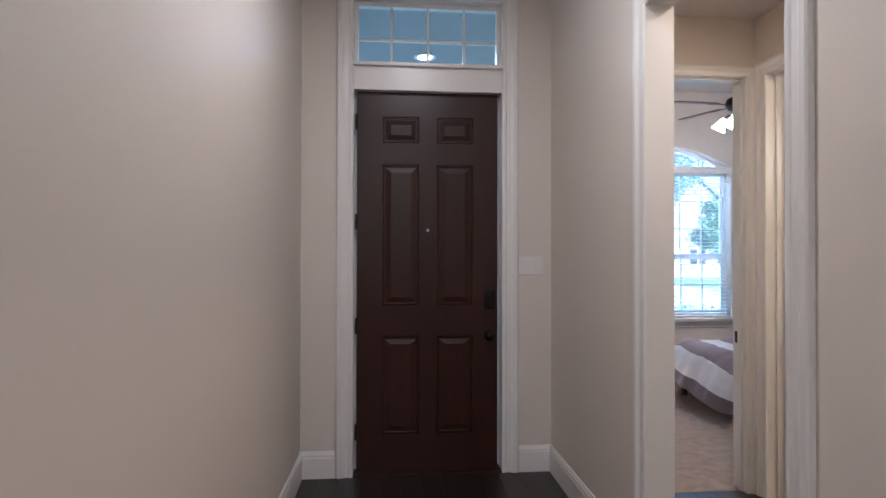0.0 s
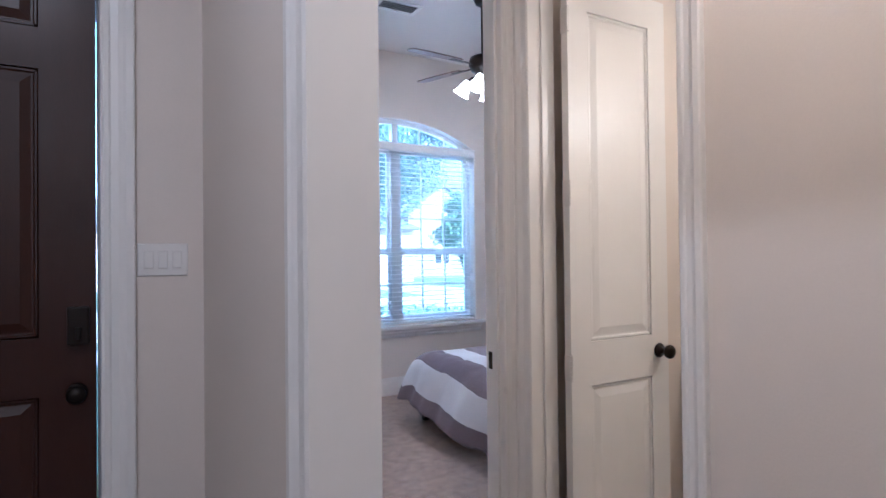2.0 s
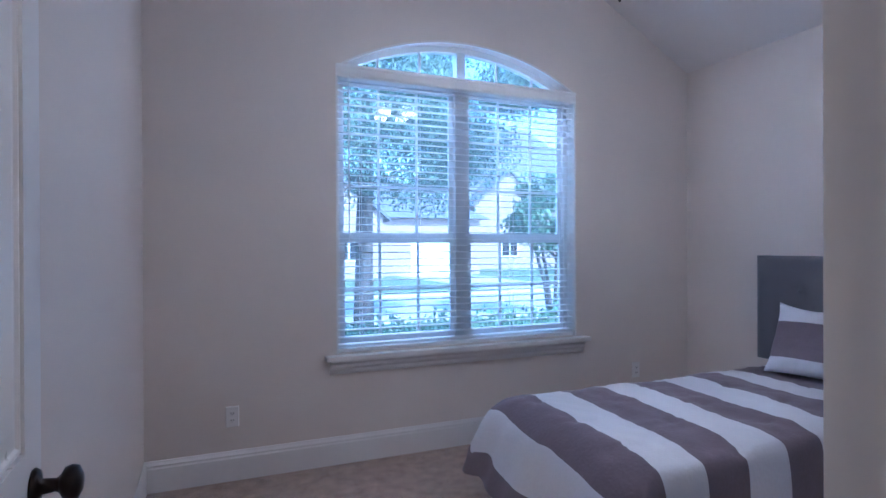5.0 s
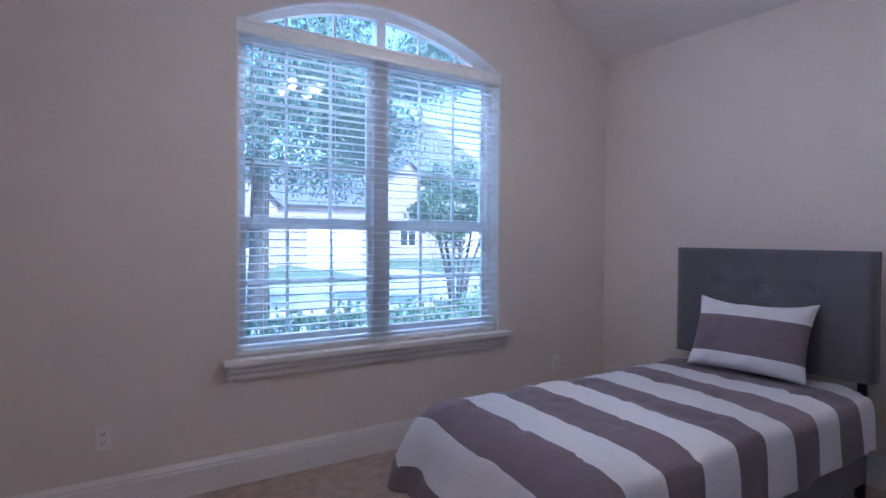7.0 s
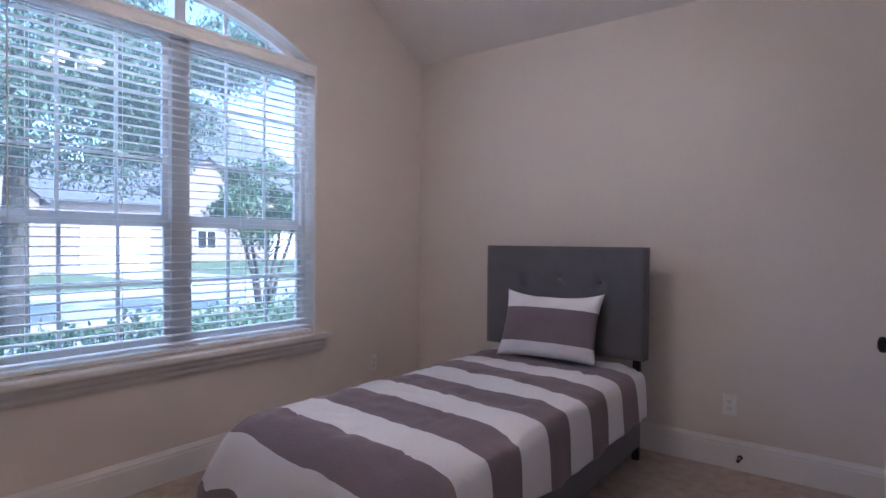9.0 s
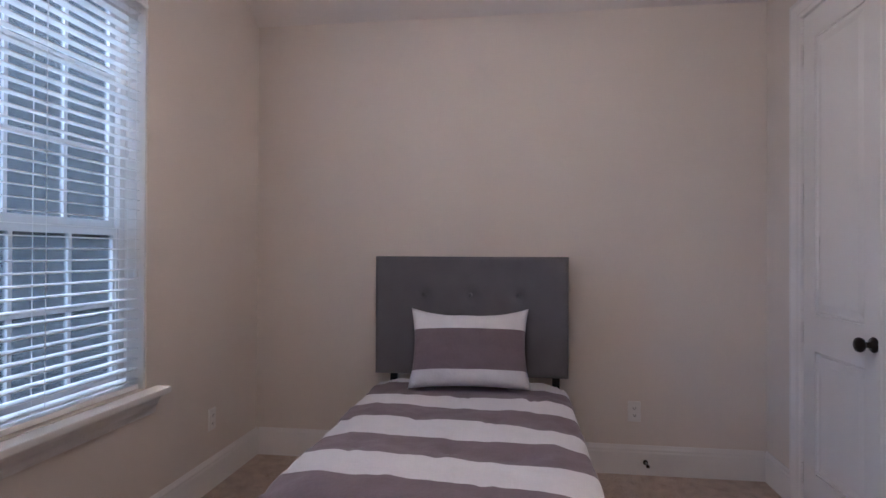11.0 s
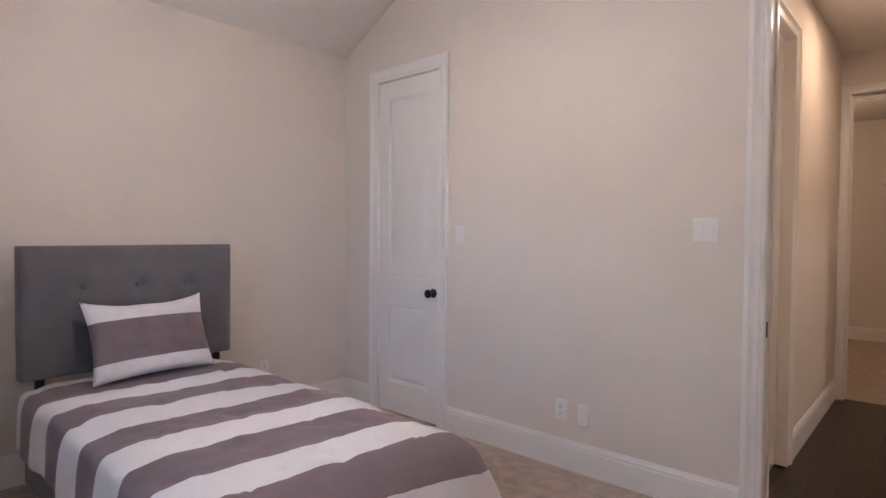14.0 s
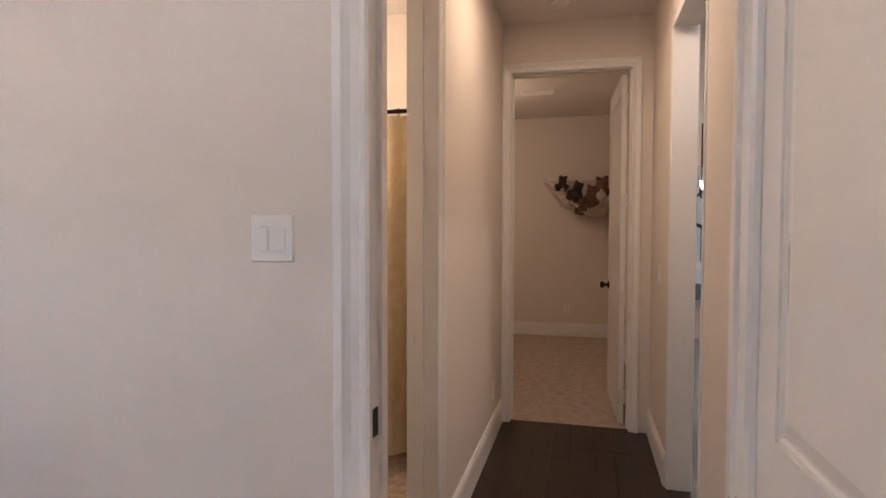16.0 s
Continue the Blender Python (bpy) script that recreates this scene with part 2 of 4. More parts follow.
def raised(bm, x0, x1, z0, z1, yb, yt, s):
    """A raised field: foot at yb, flat top at yt, sloping edges s wide."""
    a = [bm.verts.new(p) for p in ((x0, yb, z0), (x1, yb, z0), (x1, yb, z1), (x0, yb, z1))]
    b = [bm.verts.new(p) for p in ((x0 + s, yt, z0 + s), (x1 - s, yt, z0 + s), (x1 - s, yt, z1 - s), (x0 + s, yt, z1 - s))]
    for i in range(4):
        bm.faces.new((a[i], a[(i + 1) % 4], b[(i + 1) % 4], b[i]))
    bm.faces.new(b)
    return bm


def panelled_leaf(parent, w, h, panels, mat, t=0.035, rec=0.009):
    """A door leaf from x 0 to w, its faces at y 0 and t; panels are (x0, x1, z0, z1)."""
    xs = sorted({0, w, *[p[0] for p in panels], *[p[1] for p in panels]})
    zs = sorted({0, h, *[p[2] for p in panels], *[p[3] for p in panels]})
    bm = bmesh.new()
    for i in range(len(xs) - 1):
        for k in range(len(zs) - 1):
            cx, cz = (xs[i] + xs[i + 1]) / 2, (zs[k] + zs[k + 1]) / 2
            hole = any(p[0] < cx < p[1] and p[2] < cz < p[3] for p in panels)
            e = rec if hole else 0.0
            box(bm, xs[i], xs[i + 1], e, t - e, zs[k], zs[k + 1])
    bmesh.ops.remove_doubles(bm, verts=bm.verts, dist=0.0001)
    leaf = part("leaf", bm, mat, parent)
    for p in panels:
        bm = bmesh.new()
        for yb, yt, yo in ((rec, 0.003, -0.0005), (t - rec, t - 0.003, t + 0.0005)):
            # sticking mould round the panel, then the raised field
            for (a, b, c, d) in ((p[0], p[1], p[2], p[2] + 0.016), (p[0], p[1], p[3] - 0.016, p[3]), (p[0], p[0] + 0.016, p[2], p[3]), (p[1] - 0.016, p[1], p[2], p[3])):
                raised(bm, a, b, c, d, yb, (yb + yo) / 2, 0.005)
            raised(bm, p[0] + 0.022, p[1] - 0.022, p[2] + 0.022, p[3] - 0.022, yb, yt, 0.03)
        bmesh.ops.recalc_face_normals(bm, faces=bm.faces)
        part("panel", bm, mat, leaf)
    return leaf


KNOB = ((0.030, 0.0), (0.032, 0.004), (0.028, 0.010), (0.013, 0.014), (0.011, 0.034), (0.016, 0.040), (0.027, 0.046), (0.030, 0.056), (0.027, 0.066), (0.014, 0.072), (0.0, 0.073))


def knob(parent, x, z, t=0.035, both=True):
    part("knob", turned(KNOB, 20), BRONZE, parent, "dark bronze round knob", pose(x, 0, z, 90), True)
    if both:
        part("knob", turned(KNOB, 20), BRONZE, parent, "dark bronze round knob", pose(x, t, z, -90), True)


def hinge_mesh():
    bm = boxes((-0.004, 0.0, 0, 0.034, -0.05, 0.05))
    for k in range(5):
        z = -0.05 + 0.02 * k
        b2 = turned(((0.007, z + 0.0008), (0.007, z + 0.0192)), 10, Matrix.Translation((-0.004, -0.006, 0)))
        me = bpy.data.meshes.new("tmp")
        b2.to_mesh(me)
        b2.free()
        bm.from_mesh(me)
        bpy.data.meshes.remove(me)
    return bm


def interior_door(m, w, h, label, hinges=True, turn=0, backset=0.062, both=True):
    """Two-panel door, hinged at local x = 0."""
    d = thing("interior_door", m, label, "door")
    s = 0.105
    leaf = panelled_leaf(d, w, h, ((s, w - s, 0.22, 0.80), (s, w - s, 0.975, h - 0.13)), DOORW)
    knob(leaf, w - backset, 0.905, both=both)
    part("latch_plate", boxes((w, w + 0.002, 0.006, 0.029, 0.87, 0.94)), BRONZE, leaf)
    if hinges:
        for z in (0.19, 0.88, 1.56, h - 0.18):
            part("hinge", hinge_mesh(), STEEL, leaf, "", pose(0, 0, z) if not turn else Matrix.Translation((0, 0.035, z)) @ Matrix.Diagonal((1, -1, 1, 1)))
    return d


def plate(m, w, h, slots, label, kind):
    p = thing(kind, m, label, kind.replace("_", " "))
    bm = bmesh.new()
    raised(bm, -w / 2, w / 2, -h / 2, h / 2, 0.0, -0.006, 0.004)
    cover = part("cover_plate", bm, PLASTIC, p)
    for x in slots:
        if kind == "light_switch":
            bm = boxes((x - 0.017, x + 0.017, -0.0075, -0.006, -0.034, 0.034))
            raised(bm, x - 0.0155, x + 0.0155, -0.031, 0.031, -0.0075, -0.0105, 0.002)
            part("rocker", bm, PLASTIC, p)
        elif kind == "wall_outlet":
            for z in (-0.02, 0.02):
                sock = part("socket", boxes((x - 0.017, x + 0.017, -0.008, -0.006, z - 0.014, z + 0.014), bevel=0.0008), PLASTIC, p)
                part("slot", boxes((x - 0.008, x - 0.005, -0.0086, -0.008, z - 0.004, z + 0.006), (x + 0.005, x + 0.008, -0.0086, -0.008, z - 0.004, z + 0.006), (x - 0.002, x + 0.002, -0.0086, -0.008, z - 0.010, z - 0.006)), DARK, sock)
    return p


# ---- the large structure ----
def wall(name, axis, face, back, lo, hi, top, openings=(), label="cream painted plaster wall"):
    """axis 'x': the wall runs along x and its faces are at y = face and back. Openings: (from, to, sill, head)."""
    bm = bmesh.new()
    a, b = min(face, back), max(face, back)

    def seg(s0, s1, z0, z1):
        if s1 - s0 > 1e-4 and z1 - z0 > 1e-4:
            box(bm, *((s0, s1, a, b) if axis == "x" else (a, b, s0, s1)), z0, z1)

    at = lo
    for s0, s1, z0, z1 in sorted(openings):
        seg(at, s0, 0, top)
        seg(s0, s1, 0, z0)
        seg(s0, s1, z1, top)
        at = s1
    seg(at, hi, 0, top)
    return structure(name, bm, WALL, label, "wall")


XW, XE, YS, YN = 0.955, 4.83, 3.11, 6.135  # bedroom
HX0, HX1, HY = 0.912, 1.915, 0.39  # hall
T = 0.018
wall("wall_front", "x", 3.44, 3.60, -0.96, 0.80, 3.5, [(-0.49, 0.49, 0, 3.05)])
wall("wall_foyer_west", "y", -0.80, -0.96, -0.6, 3.44, 3.5)
wall("wall_foyer_east", "y", 0.80, HX0, -8.0, 3.60, 3.5, [(1.235 - T, 2.05 + T, 0, 2.42 + T)])
wall("wall_hall_south", "x", HY, HY - 0.12, HX0, HX1, 3.0, [(1.045 - T, 1.85 + T, 0, 2.46 + T)])
wall("wall_hall_east", "y", HX1, HX1 + 0.12, HY - 0.12, 3.0, 3.0, [(2.23 - T, 2.90 + T, 0, 2.44 + T)])
wall("wall_bedroom_south", "x", YS, YS - 0.11, HX0, XE, 3.6, [(1.03 - T, 1.845 + T, 0, 2.45 + T), (3.825 - T, 4.43 + T, 0, 2.44 + T)])
wall("wall_bedroom_west", "y", XW, 0.80, 3.605, YN + 0.18, 3.6)
wall("wall_bedroom_west_return", "y", XW, HX0 + 0.002, YS, 3.604, 3.6)
wall("wall_bedroom_east", "y", XE, XE + 0.14, 0.9, YN + 0.18, 3.6)
wall("wall_closet_back", "x", 2.45, 2.35, 3.52, XE, 3.0)
wall("wall_bath_south", "x", 0.90, 0.80, HX1 + 0.12, XE, 3.0)
wall("wall_bath_east", "y", 3.40, 3.52, 0.90, 3.0, 3.0)
wall("wall_far_room_south", "x", -3.0, -3.15, HX0, 4.0, 3.0)
wall("wall_far_room_east", "y", 3.9, 4.0, -3.0, HY - 0.12, 3.0)
wall("wall_far_room_north", "x", HY - 0.12, HY, HX1, 4.0, 3.0)
wall("wall_living_north", "x", -0.6, -0.45, -4.2, -0.80, 3.5)
wall("wall_living_west", "y", -4.2, -4.35, -11.0, -0.45, 3.5)
wall("wall_stair_back", "x", -11.0, -11.15, -4.2, 0.94, 3.5)

# bedroom north wall with the arched window
WX0, WX1, WZ0, WSP, WTOP = 1.995, 3.755, 0.665, 2.42, 2.675
WC, WH = (WX0 + WX1) / 2, (WX1 - WX0) / 2
_rise = WTOP - WSP
_R = (WH * WH + _rise * _rise) / (2 * _rise)


def arch(x, inset=0.0):
    """Height of the window's segmental head at x."""
    d = x - WC
    return WTOP - _R + math.sqrt(max((_R - inset) ** 2 - d * d, 0))


def arch_fill(bm, y0, y1, top, n=28, x0=WX0, x1=WX1, low=None):
    """Solid between the arch and a flat top (or between two arches)."""
    for i in range(n):
        a, b = x0 + (x1 - x0) * i / n, x0 + (x1 - x0) * (i + 1) / n
        za, zb = arch(a), arch(b)
        ta, tb = (top, top) if low is None else (za, zb)
        la, lb = (za, zb) if low is None else (low(a), low(b))
        v = [bm.verts.new(p) for p in ((a, y0, la), (b, y0, lb), (b, y1, lb), (a, y1, la), (a, y0, ta), (b, y0, tb), (b, y1, tb), (a, y1, ta))]
        for f in ((3, 2, 1, 0), (4, 5, 6, 7), (0, 1, 5, 4), (1, 2, 6, 5), (2, 3, 7, 6), (3, 0, 4, 7)):
            bm.faces.new([v[k] for k in f])


_bm = boxes((0.80, WX0, YN, YN + 0.18, 0, 3.6), (WX1, XE + 0.14, YN, YN + 0.18, 0, 3.6), (WX0, WX1, YN, YN + 0.18, 0, WZ0))
arch_fill(_bm, YN, YN + 0.18, 3.6)
bmesh.ops.remove_doubles(_bm, verts=_bm.verts, dist=0.0002)
structure("wall_bedroom_north", _bm, WALL, "cream painted wall with an arched window opening", "wall")

# ceilings
_prof = ((XW - 0.1, 2.645), (XW, 2.70), (2.10, 3.31), (3.72, 3.31), (XE, 2.70), (XE + 0.1, 2.645), (XE + 0.1, 3.55), (XW - 0.1, 3.55))
_bm = extrude([(-x, z) for x, z in _prof], 3.4)
structure("ceiling", _bm, CEIL, "pale vaulted bedroom ceiling with two sloping sides", "ceiling", pose(0, 3.0, 0, 0, 0, 90))
structure("ceiling", boxes((HX0 - 0.01, HX1 + 0.01, HY - 0.1, 3.01, 2.80, 2.95)), CEIL, "flat hallway ceiling", "ceiling")
structure("ceiling", boxes((-4.3, 0.85, -11.1, 3.5, 3.20, 3.4)), CEIL, "flat ceiling of the foyer and living room", "ceiling")
structure("ceiling", boxes((HX1 + 0.01, XE, 0.85, 3.01, 2.75, 2.9)), CEIL, "flat bathroom and closet ceiling", "ceiling")
structure("ceiling", boxes((HX0, 4.0, -3.1, HY - 0.01, 2.80, 2.95)), CEIL, "flat ceiling of the far room", "ceiling")
# flat slabs out of view, added to keep sky light out of the rooms
structure("sky_block", boxes((-1.0, 5.2, 0.2, 6.6, 3.62, 3.75)), ROOFM, "unseen flat slab added over the house to block the sky", "roof")
structure("sky_block", boxes((-4.5, 4.2, -11.3, 0.2, 3.62, 3.75)), ROOFM, "unseen flat slab added over the house to block the sky", "roof")

# floors
structure("floor", boxes((XW - 0.02, XE + 0.02, 3.045, YN + 0.02, -0.05, 0.0)), CARPET, "beige cut-pile carpet with a mottled tone", "carpet")
structure("floor", boxes((HX0, 4.0, -3.1, HY - 0.05, -0.05, 0.0)), CARPET, "beige carpet of the far room", "carpet")
structure("floor", boxes((HX1 + 0.06, XE, 0.85, 3.04, -0.05, 0.0)), GRANITE, "tan stone tile floor of the bathroom", "floor")
_wood = structure("floor", boxes((-4.3, HX1 + 0.06, -11.1, 3.5, -0.06, -0.012), (0.93, HX1, 3.0, 3.045, -0.06, -0.012)), GAP, "dark brown hardwood plank floor", "floor")

# ---- front door ----
FD = thing("front_door", pose(-0.457, 3.50, 0.012), "dark mahogany six-panel front door, closed", "door")
_w = 0.914
_pan = [(0.165, 0.40), (0.515, 0.75)]
_panels = [(a, b, z0, z1) for a, b in _pan for z0, z1 in ((0.23, 0.86), (1.06, 1.97), (2.11, 2.28))]
_leaf = panelled_leaf(FD, _w, 2.436, _panels, MAHOG, 0.045, 0.012)
for _z in (0.25, 0.93, 1.60, 2.24):
    part("hinge", hinge_mesh(), BRONZE, _leaf, "dark bronze hinge", pose(0, 0, _z))
_lock = part("deadbolt", boxes((0.83, 0.895, -0.028, 0, 1.03, 1.16), bevel=0.006), BRONZE, _leaf, "dark keypad deadbolt")
part("thumb_turn", boxes((0.855, 0.870, -0.05, -0.028, 1.05, 1.09), bevel=0.003), BRONZE, _lock)
knob(_leaf, 0.858, 0.865, both=False)
part("peephole", turned(((0.010, 0), (0.010, 0.004), (0.006, 0.006), (0, 0.006)), 14), STEEL, _leaf, "", pose(0.457, 0, 1.545, 90), True)
part("sweep", boxes((0, _w, 0.0, 0.03, -0.012, 0.0)), DARK, _leaf)
_m = pose(-0.475, 3.44, 0)
structure("door_frame", boxes((-0.018, 0.0, 0.0, 0.16, 0, 3.03), (0.95, 0.968, 0.0, 0.16, 0, 3.03), (-0.018, 0.968, 0, 0.16, 3.03, 3.048), (0, 0.95, 0.01, 0.16, 2.45, 2.62), (0.0, 0.016, 0.105, 0.15, 0, 2.455), (0.934, 0.95, 0.105, 0.15, 0, 2.455)), TRIM, "white painted frame of the front door and transom", "door frame", _m)
structure("door_frame", boxes((-0.01, 0.96, -0.018, 0.012, 2.60, 2.622), bevel=0.003), TRIM, "white ledge under the transom window", "door frame", _m)
casing(_m, 0.95, 3.03, 1.15)
structure("threshold", boxes((0, 0.95, -0.005, 0.16, 0, 0.012)), MAHOG, "dark wooden threshold of the front door", "threshold", _m)
TR = thing("transom_window", pose(-0.475, 3.50, 2.62), "transom window with a white grid above the front door", "window", kind="structure")
part("window_frame", boxes((0, 0.95, 0, 0.05, 0, 0.025), (0, 0.95, 0, 0.05, 0.385, 0.41), (0, 0.025, 0, 0.05, 0.025, 0.385), (0.925, 0.95, 0, 0.05, 0.025, 0.385)), TRIM, TR)
for _k in range(1, 4):
    part("muntin", boxes((0.95 * _k / 4 - 0.008, 0.95 * _k / 4 + 0.008, 0.012, 0.038, 0.025, 0.385)), TRIM, TR)
part("muntin", boxes((0.025, 0.925, 0.014, 0.036, 0.165, 0.181)), TRIM, TR)
_p = part("pane", boxes((0.02, 0.93, 0.024, 0.027, 0.02, 0.39)), GLASS, TR)
_p.visible_shadow = False

# porch beyond the transom
structure("porch_ceiling", boxes((-1.6, 0.79, 3.62, 6.3, 3.18, 3.3)), material("porch_paint", (0.27, 0.27, 0.29), 0.7, vary=0.08), "blue-grey porch ceiling outside the front door", "ceiling")
PL = thing("porch_light", pose(0.06, 4.9, 3.18, 180), "round recessed porch light with a white rim", "ceiling light")
part("rim", turned(((0.10, 0), (0.10, 0.008), (0.07, 0.010), (0.07, 0.0)), 24), PLASTIC, PL)
part("lens", turned(((0.068, 0.0), (0.06, 0.006), (0, 0.008)), 20), CANGLOW, PL)

# ---- openings, doors and trim ----
# foyer to hall
_m = pose(0.80, 2.05, 0, 0, 0, EAST)
jamb(_m, 0.815, 2.42, 0.112, 0)
casing(_m, 0.815, 2.42, 1.05)
casing(pose(HX0, 1.235, 0, 0, 0, WEST) @ Matrix.Diagonal((1, 0.25, 1, 1)), 0.815, 2.42, 0.4)
# bedroom door
jamb(pose(1.845, YS, 0, 0, 0, SOUTH), 0.815, 2.45, 0.11, 0.05)
casing(pose(1.845, YS, 0, 0, 0, SOUTH), 0.815, 2.45)
casing(pose(1.03, 3.0, 0), 0.815, 2.45, 0.66)
part_strike = structure("strike_plate", boxes((-0.003, 0.0, 0.012, 0.045, 0.87, 0.94)), BRONZE, "dark bronze strike plate on the door frame", "strike plate", pose(1.846, YS - 0.055, 0))
interior_door(pose(1.0345, YS + 0.012, 0.012, 0, 0, 91), 0.80, 2.43, "white two-panel bedroom door, standing open along the wall", turn=1, both=False).location.x = 1.007
# bathroom door, open inwards
_m = pose(HX1, 2.90, 0, 0, 0, EAST)
jamb(_m, 0.67, 2.44, 0.12, 0.05)
casing(_m, 0.67, 2.44, 0.9)
structure("strike_plate", boxes((0.055, 0.088, -0.001, 0.003, 0.90, 0.97)), BRONZE, "dark bronze strike plate on the bathroom frame", "strike plate", pose(HX1, 2.23, 0))
interior_door(pose(2.047, 2.832, 0.012, 0, 0, 0.5), 0.565, 2.42, "white two-panel bathroom door, standing open", turn=0)
# far room door
_m = pose(1.85, HY, 0, 0, 0, SOUTH)
jamb(_m, 0.805, 2.46, 0.12, 0.05)
casing(_m, 0.805, 2.46, 0.70)
interior_door(pose(1.07, HY - 0.125, 0.012, 0, 0, -87), 0.80, 2.43, "white two-panel far bedroom door, standing ajar")
# closet door
_m = pose(4.43, YS, 0, 0, 0, SOUTH)
jamb(_m, 0.605, 2.44, 0.11, 0)
casing(_m, 0.605, 2.44)
interior_door(pose(4.427, YS - 0.004, 0.012, 0, 0, SOUTH), 0.599, 2.423, "white two-panel closet door, closed", backset=0.042)

# baseboards
baseboard(-0.80, 3.44, 0.215, NORTH)
baseboard(0.585, 3.44, 0.215, NORTH)
baseboard(-0.80, -0.6, 4.04, WEST)
baseboard(0.80, 3.44, 1.295, EAST)
baseboard(0.80, 1.14, 8.1, EAST)
baseboard(HX0, 0.405, 0.79, WEST)
baseboard(HX1, 2.145, 1.74, EAST)
baseboard(XW, YN, XE - XW, NORTH)
baseboard(XE, YN - 0.016, YN - YS - 0.03, EAST)
baseboard(XE, YS, XE - 4.521, SOUTH)
baseboard(3.734, YS, 3.734 - 1.937, SOUTH)
baseboard(XW, 3.13, YN - 3.15, WEST)
baseboard(3.9, -3.0, 2.96, SOUTH)
baseboard(HX0, -2.98, 3.2, WEST)

# ---- arched window ----
WIN = thing("window_1", pose(0, 0, 0), "white arched double window with grids, looking onto the street", "window", kind="structure")
WY = YN + 0.10
FR = 0.045
_bm = boxes((WX0, WX0 + FR, WY, WY + 0.06, WZ0, WSP), (WX1 - FR, WX1, WY, WY + 0.06, WZ0, WSP), (WX0 + FR, WX1 - FR, WY, WY + 0.06, WZ0, WZ0 + FR), (WX0 + FR, WX1 - FR, WY - 0.01, WY + 0.06, 2.37, 2.43))
arch_fill(_bm, WY, WY + 0.06, 0, low=lambda x: max(arch(x) - 0.04, WSP - 0.02))
part("window_frame", _bm, TRIM, WIN)
part("mullion", boxes((WC - 0.045, WC + 0.045, WY - 0.012, WY + 0.06, WZ0 + FR, 2.37), (WC - 0.03, WC + 0.03, WY - 0.012, WY + 0.06, 2.43, WTOP - 0.04)), VINYL, WIN)
ZR = 1.375
for _x0, _x1 in ((WX0 + FR, WC - 0.045), (WC + 0.045, WX1 - FR)):
    for _z0, _z1, _y, _rows in ((WZ0 + FR, ZR, WY + 0.005, 2), (ZR, 2.37, WY + 0.028, 3)):
        _s = 0.032
        sash = part("sash", boxes((_x0, _x0 + _s, _y, _y + 0.022, _z0, _z1), (_x1 - _s, _x1, _y, _y + 0.022, _z0, _z1), (_x0 + _s, _x1 - _s, _y, _y + 0.022, _z0, _z0 + _s), (_x0 + _s, _x1 - _s, _y, _y + 0.022, _z1 - _s, _z1)), VINYL, WIN)
        for _k in (1, 2):
            _x = _x0 + (_x1 - _x0) * _k / 3
            part("muntin", boxes((_x - 0.008, _x + 0.008, _y + 0.004, _y + 0.018, _z0 + _s, _z1 - _s)), VINYL, sash)
        for _k in range(1, _rows):
            _z = _z0 + (_z1 - _z0) * _k / _rows
            part("muntin", boxes((_x0 + _s, _x1 - _s, _y + 0.005, _y + 0.017, _z - 0.008, _z + 0.008)), VINYL, sash)
        _p = part("pane", boxes((_x0 + 0.01, _x1 - 0.01, _y + 0.0095, _y + 0.0125, _z0 + 0.01, _z1 - 0.01)), GLASS, sash)
        _p.visible_shadow = False
for _k in (-2, -1, 1, 2):
    _x = WC + _k * 0.29
    part("muntin", boxes((_x - 0.008, _x + 0.008, WY + 0.02, WY + 0.035, 2.43, arch(_x) - 0.03)), VINYL, WIN)
_bm = bmesh.new()
arch_fill(_bm, WY + 0.026, WY + 0.029, 0, low=lambda x: 2.42)
_p = part("pane", _bm, GLASS, WIN)
_p.visible_shadow = False
# painted arched return and sill
_bm = bmesh.new()
arch_fill(_bm, YN - 0.004, YN + 0.012, 0, low=lambda x: max(arch(x) - 0.014, WSP - 0.01))
part("arch_trim", _bm, TRIM, WIN)
part("side_jamb", boxes((WX0, WX0 + 0.012, YN + 0.004, WY, WZ0, WSP)), TRIM, WIN)
part("side_jamb", boxes((WX1 - 0.012, WX1, YN + 0.004, WY, WZ0, WSP)), TRIM, WIN)
part("window_sill", boxes((WX0 - 0.075, WX1 + 0.075, YN - 0.075, YN, WZ0 - 0.032, WZ0 - 0.002), (WX0, WX1, YN, WY, WZ0 - 0.02, WZ0 - 0.002), bevel=0.006), TRIM, WIN)
_ap = ((0.0, 0.0), (-0.012, 0.0), (-0.018, 0.012), (-0.018, 0.03), (-0.03, 0.045), (-0.034, 0.062), (-0.05, 0.078), (-0.05, 0.085), (0.0, 0.085))
part("apron", extrude(_ap, WX1 - WX0 + 0.09), TRIM, WIN, "", pose(WX0 - 0.045, YN, WZ0 - 0.118))

# blind
BL = thing("window_blind", pose(0, 0, 0), "white wooden venetian blind with open slats", "window blind")
_bp = ((0, 0), (-0.018, 0.0), (-0.022, 0.01), (-0.018, 0.02), (-0.018, 0.055), (-0.026, 0.065), (-0.026, 0.078), (0, 0.078))
part("valance", extrude(_bp, WX1 - WX0 - 0.004), BLIND, BL, "", pose(WX0 + 0.002, YN + 0.02, 2.355))
part("headrail", boxes((WX0 + 0.015, WX1 - 0.015, YN + 0.026, YN + 0.075, 2.362, 2.405)), BLIND, BL)
NS = 38
_slat = mesh_of("slat", boxes((0, WX1 - WX0 - 0.03, -0.025, 0.025, -0.0015, 0.0015)), BLIND)
